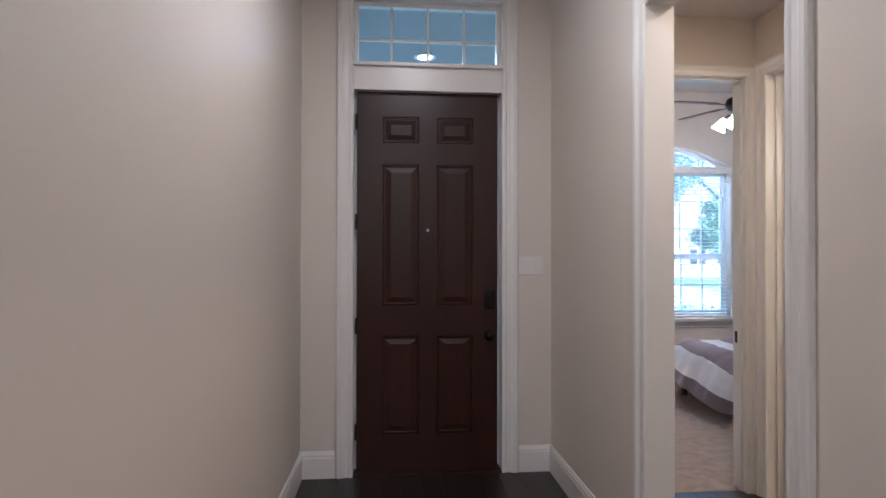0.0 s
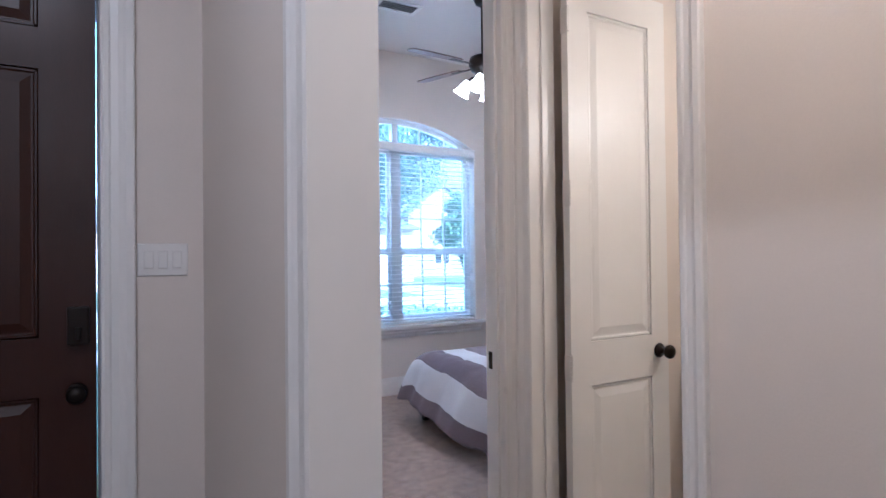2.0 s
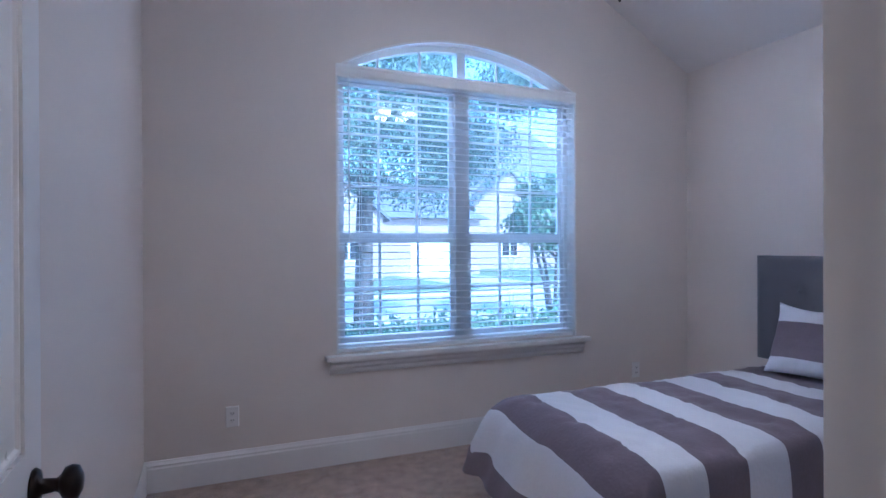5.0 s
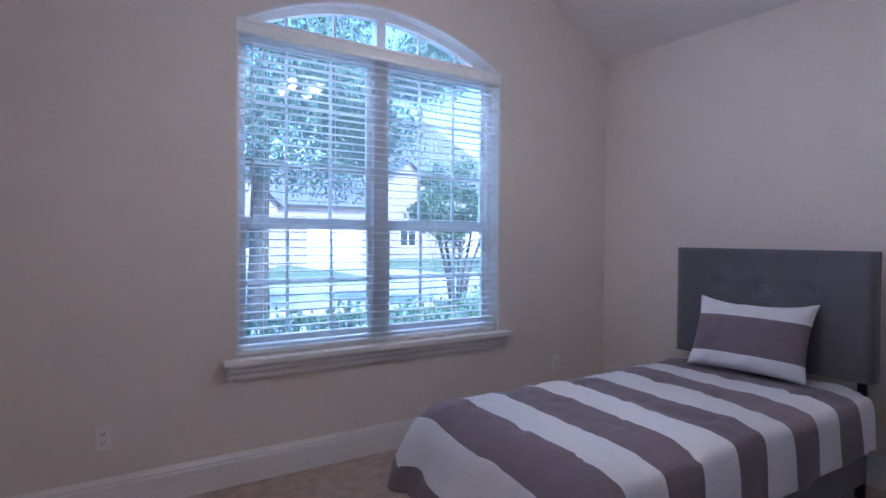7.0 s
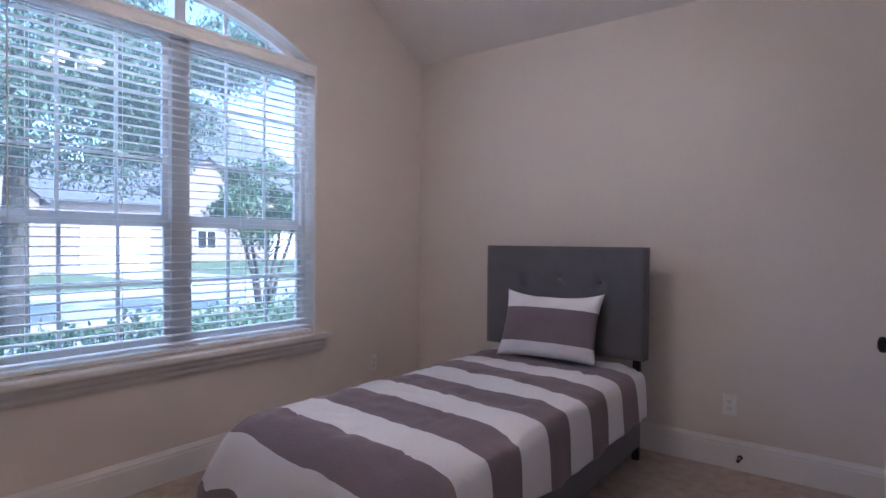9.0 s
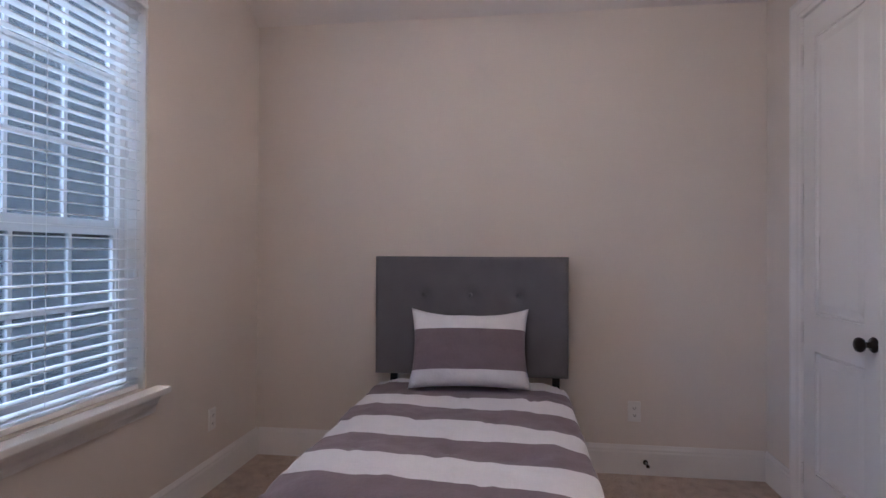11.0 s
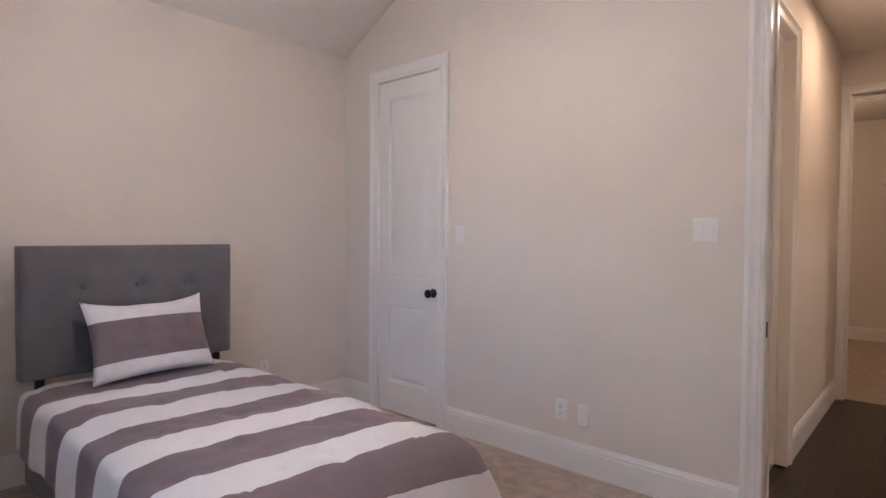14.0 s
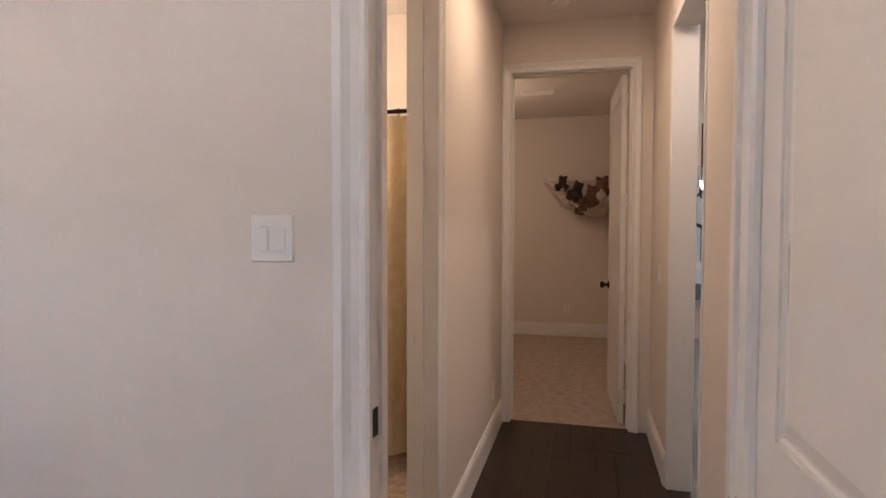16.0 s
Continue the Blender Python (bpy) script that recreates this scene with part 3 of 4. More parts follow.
for _k in range(NS):
    _o = new("slat", _slat)
    _o.parent = BL
    _o.matrix_basis = pose(WX0 + 0.015, YN + 0.05, 0.715 + (2.33 - 0.715) * _k / (NS - 1), 3 + random.uniform(-0.8, 0.8))
part("bottom_rail", boxes((WX0 + 0.015, WX1 - 0.015, YN + 0.025, YN + 0.075, 0.668, 0.690), bevel=0.003), BLIND, BL)
for _x in (2.16, 2.55, 3.24, 3.66):
    for _y in (0.023, 0.077):
        part("ladder_cord", boxes((_x - 0.001, _x + 0.001, YN + _y - 0.001, YN + _y + 0.001, 0.72, 2.37)), BLIND, BL)
part("tilt_wand", tube([(2.08, YN + 0.016, 2.36), (2.08, YN + 0.014, 1.35)], 0.004), BLIND, BL)
part("lift_cord", tube([(3.70, YN + 0.016, 2.36), (3.70, YN + 0.014, 1.2)], 0.0018), BLIND, BL)
part("tassel", turned(((0.003, 0), (0.009, -0.01), (0.010, -0.035), (0.004, -0.04)), 10), BLIND, BL, "", pose(3.70, YN + 0.014, 1.2), True)


# ---- bed ----
BX0, BX1, BY0, BY1, BZ = 2.66, 4.55, 4.275, 5.245, 0.55
BED = thing("bed", pose(0, 0, 0), "twin bed with grey upholstered frame and tufted headboard", "bed")


def headboard_mesh():
    bm = bmesh.new()
    ny, nz, w, h, z0 = 44, 28, 1.065, 0.655, 0.597
    grid = []
    for j in range(nz + 1):
        row = []
        for i in range(ny + 1):
            y, z = -w / 2 + w * i / ny, h * j / nz
            e = min(y + w / 2, w / 2 - y, z, h - z)
            d = 0.012 * (1 - math.exp(-e / 0.02)) + 0.006 * noise.noise((y * 5, z * 5, 0)) * min(1, e / 0.05)
            for b in (-0.26, 0.0, 0.26):
                d -= 0.030 * math.exp(-((y - b) ** 2 + (z - 0.44) ** 2) / 0.0010)
            row.append(bm.verts.new((-d, y, z0 + z)))
        grid.append(row)
    for j in range(nz):
        for i in range(ny):
            bm.faces.new((grid[j][i], grid[j + 1][i], grid[j + 1][i + 1], grid[j][i + 1]))
    rim = [e for e in bm.edges if e.is_boundary]
    ext = bmesh.ops.extrude_edge_only(bm, edges=rim)
    vs = [g for g in ext["geom"] if isinstance(g, bmesh.types.BMVert)]
    for v in vs:
        v.co.x = 0.085
    bmesh.ops.contextual_create(bm, geom=[e for e in bm.edges if e.is_boundary])
    bmesh.ops.recalc_face_normals(bm, faces=bm.faces)
    return bm


_hb = part("headboard", headboard_mesh(), GREY, BED, "grey linen headboard with three tufted buttons", pose(4.545, 4.76, 0), True)
for _b in (-0.26, 0.0, 0.26):
    part("button", turned(((0.012, 0), (0.011, 0.004), (0.006, 0.007), (0, 0.008)), 14), GREY, _hb, "", pose(0.010, _b, 1.04, 0, -90), True)
for _y in (4.29, 5.20):
    part("headboard_post", boxes((4.60, 4.632, _y - 0.02, _y + 0.02, 0.0, 0.75), bevel=0.003), BLACKM, BED, "black metal post")
part("side_rail", boxes((BX0, BX1, BY0 - 0.035, BY0, 0.11, 0.35), bevel=0.012), GREY, BED)
part("side_rail", boxes((BX0, BX1, BY1, BY1 + 0.035, 0.11, 0.35), bevel=0.012), GREY, BED)
part("foot_rail", boxes((BX0 - 0.04, BX0, BY0 - 0.035, BY1 + 0.035, 0.11, 0.35), bevel=0.012), GREY, BED)
for _x in (BX0 + 0.02, 3.7):
    for _y in (BY0 - 0.005, BY1 + 0.005):
        part("leg", boxes((_x - 0.025, _x + 0.025, _y - 0.025, _y + 0.025, 0.0, 0.12), bevel=0.004), BLACKM, BED)
structure_m = part("mattress", boxes((2.72, BX1 - 0.02, BY0 + 0.01, BY1 - 0.01, 0.34, BZ - 0.02), bevel=0.05), WHITEC, None, "", None, True)
tagged(structure_m, "white mattress lying on the grey bed frame", "mattress")

STRIPE = 0.211


FOLD = 2.748  # where the cover starts to droop towards the foot


def foot_drop(d):
    """How far the cover reaches out and down, d along it past the fold."""
    bend, steep = 0.26, radians(66)
    out = down = 0.0
    n = max(1, int(d / 0.02))
    for i in range(n):
        a = steep * min(1, (i + 0.5) * d / n / bend)
        out += math.cos(a) * d / n
        down += math.sin(a) * d / n
    return out, down


def comforter_mesh():
    """Striped cover: the top, rounded over three edges and hanging in soft folds."""
    bm = bmesh.new()
    side, foot = 0.30, 3 * STRIPE
    length, width = BX1 + 0.02 - FOLD, BY1 - BY0 + 0.02
    ds = STRIPE / 9
    ns = int((length + foot) / ds) + 3
    hem = 4
    nt = 84
    yc = (BY0 + BY1) / 2
    grid = []
    for i in range(hem, ns + 1):
        row = []
        for j in range(nt + 1):
            t = (-0.5 + j / nt) * (width + 2 * side)
            # the cover lies a little askew; s is 0 at the fold and grows to the head
            s = min(-foot + ds * i + 0.09 * max(-0.5, min(0.5, t)), length)
            dx, dy = max(-s, 0.0), max(abs(t) - width / 2, 0.0)
            # quilting tacks draw the filling in and pucker the cloth round them
            gs, gt = s / 0.36, t / 0.33 + 0.5 * (round(s / 0.36) % 2)
            rs, rt = (gs - round(gs)) * 0.36, (gt - round(gt)) * 0.33
            r2 = rs * rs + rt * rt
            tack = -0.012 * math.exp(-r2 / 0.0016) + 0.004 * math.sin(6 * math.atan2(rt, rs) + 9 * s) * math.exp(-r2 / 0.006)
            puff = 0.014 * noise.noise((s * 3.1, t * 3.0, 9.0))
            wr = 0.007 * noise.noise((s * 5.2, t * 3.0, 1.0)) + 0.006 * noise.noise((s * 14, t * 10, 4.0)) + 0.0035 * noise.noise((s * 30, t * 24, 7.0))
            x = FOLD + max(s, 0)
            y = yc + max(-width / 2, min(width / 2, t))
            z = BZ + 0.014 + puff + wr + tack
            # the top falls off softly towards its sides
            z -= 0.02 * max(0.0, abs(t) / (width / 2) - 0.8) / 0.2 if dy == 0 else 0.02
            fo, fd = foot_drop(dx) if dx else (0.0, 0.0)
            so = sd = 0.0
            if dy:
                so = 0.045 * (1 - math.exp(-dy / 0.045)) + 0.02 * dy / 0.4
                sd = max(0.0, dy - 0.04 * (1 - math.exp(-dy / 0.05)))
                so += (0.007 * math.sin(s * 13 + 2 * noise.noise((s * 3, t * 3, 2))) + 0.003 * math.sin(s * 31)) * min(1, dy / 0.25)
            if dx > 0.1:
                fo += (0.016 * math.sin(t * 13 + 1.5 * noise.noise((s * 3, t * 3, 2))) + 0.008 * math.sin(t * 29)) * min(1, (dx - 0.1) / 0.3)
            x -= fo * (1 - 0.35 * min(1, dy / 0.3))
            y += (so + 0.25 * min(dx, 0.4) * min(1, dy / 0.2)) * (1 if t > 0 else -1)
            z -= max(fd, sd) + 0.2 * min(fd, sd)
            z = max(z, 0.12 + 0.02 * noise.noise((s * 9, t * 9, 3)))
            row.append(bm.verts.new((x, y, z)))
        grid.append(row)
    for i in range(len(grid) - 1):
        k = int(math.floor((-foot + ds * (i + hem + 0.5)) / STRIPE + 0.001))
        for j in range(nt):
            f = bm.faces.new((grid[i][j], grid[i + 1][j], grid[i + 1][j + 1], grid[i][j + 1]))
            f.material_index = 1 - k % 2
    bmesh.ops.recalc_face_normals(bm, faces=bm.faces)
    bmesh.ops.solidify(bm, geom=bm.faces[:], thickness=0.012)
    return bm


COMF = tagged(part("comforter", comforter_mesh(), [LILAC, WHITEC], None, "", None, True), "white and mauve-grey striped comforter spread over the bed", "comforter")


_lt = part("care_label", boxes((-0.0006, 0.0006, -0.018, 0.018, -0.085, 0.0), bevel=0.0003), WHITEC, COMF, "white fabric care label", pose(2.60, 4.235, 0.20, 12, 30, 20))


def pillow_mesh(w=0.63, h=0.43, d=0.085):
    bm = bmesh.new()
    n, k = 34, 24
    sides = []
    for sgn in (1, -1):
        grid = []
        for j in range(k + 1):
            row = []
            for i in range(n + 1):
                u, v = -1 + 2 * i / n, -1 + 2 * j / k
                pinch = 1 - (0.20 if v > 0 else 0.08) * (1 - abs(u) ** 2.5) * (abs(v) ** 2)
                pinch2 = 1 - 0.08 * (1 - abs(v) ** 2) * (abs(u) ** 3)
                th = d * (max(0, 1 - u ** 2) ** 0.45) * (max(0, 1 - v ** 2) ** 0.45)
                th += (0.008 * noise.noise((u * 4, v * 4, sgn)) + 0.006 * math.sin(9 * u + 7 * v) * abs(u * v) + 0.005 * math.sin(26 * u + 4 * v) * max(0, -v - 0.3)) * (1 if th > 0.02 else 0)
                row.append(bm.verts.new((sgn * th, u * w / 2 * pinch2, v * h / 2 * pinch)))
            grid.append(row)
        for j in range(k):
            for i in range(n):
                q = (grid[j][i], grid[j][i + 1], grid[j + 1][i + 1], grid[j + 1][i])
                f = bm.faces.new(q if sgn > 0 else q[::-1])
                f.material_index = 0 if 5 <= j < 17 else 1
        sides.append(grid)
    bmesh.ops.remove_doubles(bm, verts=bm.verts, dist=0.0004)
    bmesh.ops.recalc_face_normals(bm, faces=bm.faces)
    return bm


tagged(part("pillow", pillow_mesh(), [LILAC, WHITEC], None, "", pose(4.395, 4.75, 0.775, 0, 22, 4), True), "white and mauve striped pillow leaning on the headboard", "pillow")


# ---- ceiling fan ----
FX, FY = 2.92, 4.72
FAN = thing("ceiling_fan", pose(FX, FY, 0), "dark bronze ceiling fan with lit glass lamp shades", "ceiling fan")
part("canopy", turned(((0.02, 3.22), (0.05, 3.235), (0.07, 3.28), (0.072, 3.31)), 24), BRONZE, FAN, "", None, True)
part("downrod", tube([(0, 0, 3.24), (0, 0, 2.83)], 0.012, 12), BRONZE, FAN, "", None, True)
part("motor", turned(((0.02, 2.85), (0.06, 2.845), (0.10, 2.825), (0.108, 2.79), (0.108, 2.765), (0.095, 2.75), (0.09, 2.73), (0.06, 2.715), (0.05, 2.66), (0.03, 2.64), (0.0, 2.635)), 32), BRONZE, FAN, "", None, True)
for _k in range(5):
    _a = 72 * _k + 39
    _bm = bmesh.new()
    _n = 12
    _pts = [(0.21, 0.045), (0.26, 0.058), (0.50, 0.068), (0.60, 0.066), (0.635, 0.045), (0.645, 0.0)]
    _out = _pts + [(x, -y) for x, y in _pts[-2::-1]]
    _top = [_bm.verts.new((x, y, 0.004)) for x, y in _out]
    _bot = [_bm.verts.new((x, y, -0.004)) for x, y in _out]
    _bm.faces.new(_top)
    _bm.faces.new(_bot[::-1])
    for _i in range(len(_out)):
        _bm.faces.new((_bot[_i], _bot[(_i + 1) % len(_out)], _top[(_i + 1) % len(_out)], _top[_i]))
    bmesh.ops.recalc_face_normals(_bm, faces=_bm.faces)
    _bl = part("blade", _bm, FANBLADE, FAN, "", pose(0, 0, 2.775, 0, 0, _a) @ pose(0, 0, 0, -11))
    part("blade_iron", boxes((0.09, 0.16, -0.012, 0.012, -0.012, -0.005), (0.16, 0.29, -0.03, 0.03, -0.010, -0.005), bevel=0.002), BRONZE, _bl)
_shade = ((0.022, 0.0), (0.030, -0.015), (0.040, -0.05), (0.050, -0.085), (0.066, -0.115), (0.063, -0.113), (0.046, -0.083), (0.036, -0.05), (0.02, -0.01))
for _a in (45, 135, 225, 315):
    _m = pose(0, 0, 2.665, 0, 0, _a)
    part("lamp_arm", tube([_m @ Vector(p) for p in ((0.03, 0, 0.01), (0.09, 0, 0.02), (0.12, 0, -0.005))], 0.008), BRONZE, FAN, "", None, True)
    part("lamp_shade", turned(_shade, 20), FROST, FAN, "lit frosted glass bell shade", _m @ pose(0.115, 0, -0.005, 0, -32), True)
part("pull_chain", tube([(0.03, 0, 2.64), (0.03, 0, 2.42)], 0.0022, 6), STEEL, FAN)
part("chain_knob", turned(((0.002, 2.43), (0.007, 2.42), (0.007, 2.40), (0.002, 2.39)), 8), BRONZE, FAN, "", pose(0.03, 0, 0), True)


# ---- small fixtures ----
def downlight(x, y, z, label):
    d = thing("recessed_light", pose(x, y, z, 180), label, "ceiling light")
    part("rim", turned(((0.095, 0), (0.095, 0.006), (0.075, 0.010), (0.072, 0.0)), 28), PLASTIC, d, "", None, True)
    part("lens", turned(((0.070, 0.0), (0.06, 0.004), (0, 0.005)), 24), CANGLOW, d, "lit lens", None, True)


downlight(1.42, 1.70, 2.80, "lit round recessed light in the hallway ceiling")
downlight(-0.05, 1.6, 3.20, "lit round recessed light in the foyer ceiling")
SD = thing("smoke_detector", pose(1.515, 0.74, 2.80, 180), "round white smoke detector on the hallway ceiling", "smoke detector")
part("base", turned(((0.07, 0), (0.07, 0.010), (0.06, 0.014)), 28), PLASTIC, SD, "", None, True)
part("cover", turned(((0.055, 0.014), (0.052, 0.030), (0.035, 0.036), (0, 0.037)), 28), PLASTIC, SD, "", None, True)


def vent(m, w, d, label):
    v = thing("ceiling_vent", m, label, "air vent")
    # black sheet in place of the shaded duct opening behind the slats
    part("duct_shade", boxes((-w / 2, w / 2, -d / 2, d / 2, 0.0, 0.002)), DARK, v)
    part("frame", boxes((-w / 2 - 0.03, w / 2 + 0.03, -d / 2 - 0.03, -d / 2, 0, 0.008), (-w / 2 - 0.03, w / 2 + 0.03, d / 2, d / 2 + 0.03, 0, 0.008), (-w / 2 - 0.03, -w / 2, -d / 2, d / 2, 0, 0.008), (w / 2, w / 2 + 0.03, -d / 2, d / 2, 0, 0.008)), PLASTIC, v)
    for k in range(5):
        y = -d / 2 + d * (k + 0.5) / 5
        part("slat", boxes((-w / 2, w / 2, -0.006, 0.006, -0.001, 0.001)), PLASTIC, v, "", pose(0, y, 0.006, 20))
    return v


vent(pose(1.83, -1.62, 2.80, 180), 0.30, 0.13, "white slatted air vent in the far room ceiling")
vent(pose(2.44, 5.20, 3.31, 180), 0.30, 0.13, "white slatted air vent in the bedroom ceiling")

plate(pose(2.105, YS, 1.355, 0, 0, SOUTH), 0.120, 0.118, (-0.023, 0.023), "white double rocker light switch on the wall", "light_switch")
plate(pose(3.635, YS, 1.32, 0, 0, SOUTH), 0.072, 0.118, (0,), "white single light switch beside the closet", "light_switch")
plate(pose(0.665, 3.44, 1.33), 0.165, 0.118, (-0.046, 0, 0.046), "white triple rocker light switch beside the front door", "light_switch")
plate(pose(2.869, YS, 0.33, 0, 0, SOUTH), 0.072, 0.118, (0,), "white duplex wall outlet above the baseboard", "wall_outlet")
plate(pose(2.726, YS, 0.325, 0, 0, SOUTH), 0.072, 0.118, (), "blank white wall plate above the baseboard", "wall_plate")
plate(pose(XE, 3.83, 0.36, 0, 0, EAST), 0.072, 0.118, (0,), "white duplex wall outlet beside the bed", "wall_outlet")
plate(pose(1.40, YN, 0.36), 0.072, 0.118, (0,), "white duplex wall outlet below the window wall", "wall_outlet")
plate(pose(4.30, YN, 0.37), 0.072, 0.118, (0,), "white duplex wall outlet near the corner", "wall_outlet")
plate(pose(HX1, 0.75, 0.33, 0, 0, EAST), 0.072, 0.118, (0,), "white wall outlet in the hallway", "wall_outlet")
plate(pose(HX0, 0.85, 1.12, 0, 0, WEST), 0.072, 0.118, (0,), "white light switch in the hallway", "light_switch")
plate(pose(1.55, -3.0, 0.36, 0, 0, SOUTH), 0.072, 0.118, (0,), "white wall outlet of the far room", "wall_outlet")
DS = thing("door_stop", pose(XE - 0.015, 3.77, 0.075, 0, -90), "short dark door stop on the baseboard", "door stop")
part("base", turned(((0.014, 0), (0.014, 0.006), (0.006, 0.01)), 14), BRONZE, DS, "", None, True)
part("spring", turned(((0.006, 0.01), (0.005, 0.055), (0.010, 0.056), (0.010, 0.068), (0.0, 0.07)), 14), BRONZE, DS, "", None, True)

# ---- bathroom ----
VAN = thing("vanity_cabinet", pose(0, 0, 0), "cream painted bathroom vanity with drawers", "cabinet")
part("body", boxes((2.945, 3.40, 1.55, 2.99, 0.10, 0.73), (3.0, 3.40, 1.55, 2.99, 0.0, 0.10)), DOORW, VAN)
for _z0, _z1 in ((0.545, 0.705), (0.33, 0.525), (0.13, 0.31)):
    _bm = boxes((2.925, 2.945, 2.56, 2.955, _z0, _z1), bevel=0.004)
    _dr = part("drawer", _bm, DOORW, VAN)
    _zc = (_z0 + _z1) / 2
    part("handle", tube([(2.925, 2.69, _zc), (2.898, 2.70, _zc), (2.892, 2.76, _zc), (2.898, 2.82, _zc), (2.925, 2.83, _zc)], 0.006), BRONZE, _dr, "dark bronze bar handle", None, True)
part("cabinet_door", boxes((2.925, 2.945, 1.72, 2.53, 0.13, 0.705), bevel=0.004), DOORW, VAN)
tagged(part("countertop", boxes((2.905, 3.40, 1.53, 2.998, 0.73, 0.765), bevel=0.004), GRANITE), "polished speckled tan granite countertop", "countertop")
tagged(part("backsplash", boxes((2.955, 3.38, 2.98, 2.998, 0.767, 0.865), (3.38, 3.398, 1.53, 2.998, 0.767, 0.865), bevel=0.002), GRANITE), "low tan granite backsplash on the countertop", "backsplash")
TOW = thing("towel_ring", pose(3.27, 2.998, 1.50), "dark bronze towel ring on the bathroom wall", "towel ring")
part("mount", turned(((0.026, 0), (0.026, 0.006), (0.014, 0.012), (0.010, 0.05), (0.014, 0.055), (0.0, 0.06)), 18), BRONZE, TOW, "", pose(0, 0, 0, 90), True)
part("ring", tube([(0.082 * math.sin(2 * math.pi * k / 28), -0.048, -0.082 + 0.082 * math.cos(2 * math.pi * k / 28)) for k in range(28)], 0.0055, 8, True), BRONZE, TOW, "", None, True)
plate(pose(3.30, 2.998, 1.08), 0.072, 0.118, (0,), "white wall outlet above the countertop", "wall_outlet")
PLT = thing("potted_plant", pose(3.27, 2.85, 0.765), "green grassy plant in a brown woven basket", "plant")
part("basket", turned(((0.0, 0.0), (0.048, 0.0), (0.056, 0.05), (0.060, 0.10), (0.063, 0.125), (0.055, 0.125), (0.05, 0.10), (0.0, 0.10)), 20), WICKER, PLT, "", None, True)
_bm = bmesh.new()
for _k in range(130):
    _a, _l = random.uniform(0, 6.283), random.uniform(0.08, 0.15)
    _r = random.uniform(0.0, 0.045)
    _d = Vector((math.cos(_a), math.sin(_a), 0))
    _s = Vector((-_d.y, _d.x, 0)) * 0.003
    _p0 = _d * _r + Vector((0, 0, 0.10))
    _lean = random.uniform(0.02, 0.10)
    _p1 = _p0 + _d * _lean * 0.4 + Vector((0, 0, _l * 0.6))
    _p2 = _p0 + _d * _lean + Vector((0, 0, _l))
    _v = [_bm.verts.new(p) for p in (_p0 - _s, _p0 + _s, _p1 + _s, _p1 - _s, _p2)]
    _bm.faces.new(_v[:4])
    _bm.faces.new((_v[3], _v[2], _v[4]))
part("leaves", _bm, LEAF2, PLT)

# curtain across the tub alcove
CURT = material("patterned_curtain", (0.66, 0.50, 0.24), 0.85, colour2=(0.78, 0.70, 0.54), scale=16, bump=0.001, bump_scale=120)
SC = thing("shower_curtain", pose(0, 1.42, 0), "cream and yellow patterned shower curtain, drawn closed", "shower curtain")
part("rod", tube([(2.036, 0, 2.02), (3.40, 0, 2.02)], 0.012, 12), BRONZE, SC, "", None, True)
_bm = bmesh.new()
_cols = []
for _i in range(121):
    _x = 2.045 + 1.34 * _i / 120
    _cols.append([_bm.verts.new((_x, (0.012 + 0.010 * (2.0 - z)) * math.sin(_x * 48 + 0.6 * math.sin(_x * 9)), z)) for z in (0.12, 0.5, 1.0, 1.5, 1.995)])
for _a, _b in zip(_cols, _cols[1:]):
    for _k in range(4):
        _bm.faces.new((_a[_k], _b[_k], _b[_k + 1], _a[_k + 1]))
bmesh.ops.solidify(_bm, geom=_bm.faces[:], thickness=0.002)
part("cloth", _bm, CURT, SC, "", None, True)
for _i in range(11):
    _x = 2.09 + 0.125 * _i
    part("curtain_ring", tube([(_x, 0.02 * math.cos(6.2832 * k / 14), 2.012 + 0.024 * math.sin(6.2832 * k / 14)) for k in range(14)], 0.003, 6, True), BRONZE, SC, "", None, True)

# ---- far room: toys in a corner net ----
NET = thing("toy_hammock", pose(0.912, -3.0, 0), "white corner hammock full of plush toys", "toy hammock")
part("rope", tube([(0.02, 1.0, 1.98), (0.18, 0.72, 1.72), (0.34, 0.42, 1.58), (0.50, 0.25, 1.64), (0.75, 0.08, 1.88), (0.95, 0.01, 2.02)], 0.014), PLASTIC, NET, "", None, True)
_bm = bmesh.new()
_n = 12
_rows = []
for _i in range(_n + 1):
    _u = _i / _n
    _row = []
    for _j in range(7):
        _v = _j / 6
        _rim = Vector((0.02 + 0.93 * _u, 1.0 - 0.99 * _u, 1.98 - 1.6 * _u * (1 - _u)))
        _cor = Vector((0.02, 0.02, 2.0 - 0.3 * (1 - abs(2 * _u - 1))))
        _q = _rim.lerp(_cor, _v)
        _q.z -= 0.12 * math.sin(math.pi * _v) * math.sin(math.pi * _u)
        _row.append(_bm.verts.new(_q))
    _rows.append(_row)
for _i in range(_n):
    for _j in range(6):
        _bm.faces.new((_rows[_i][_j], _rows[_i + 1][_j], _rows[_i + 1][_j + 1], _rows[_i][_j + 1]))
part("net", _bm, FURW, NET, "", None, True)


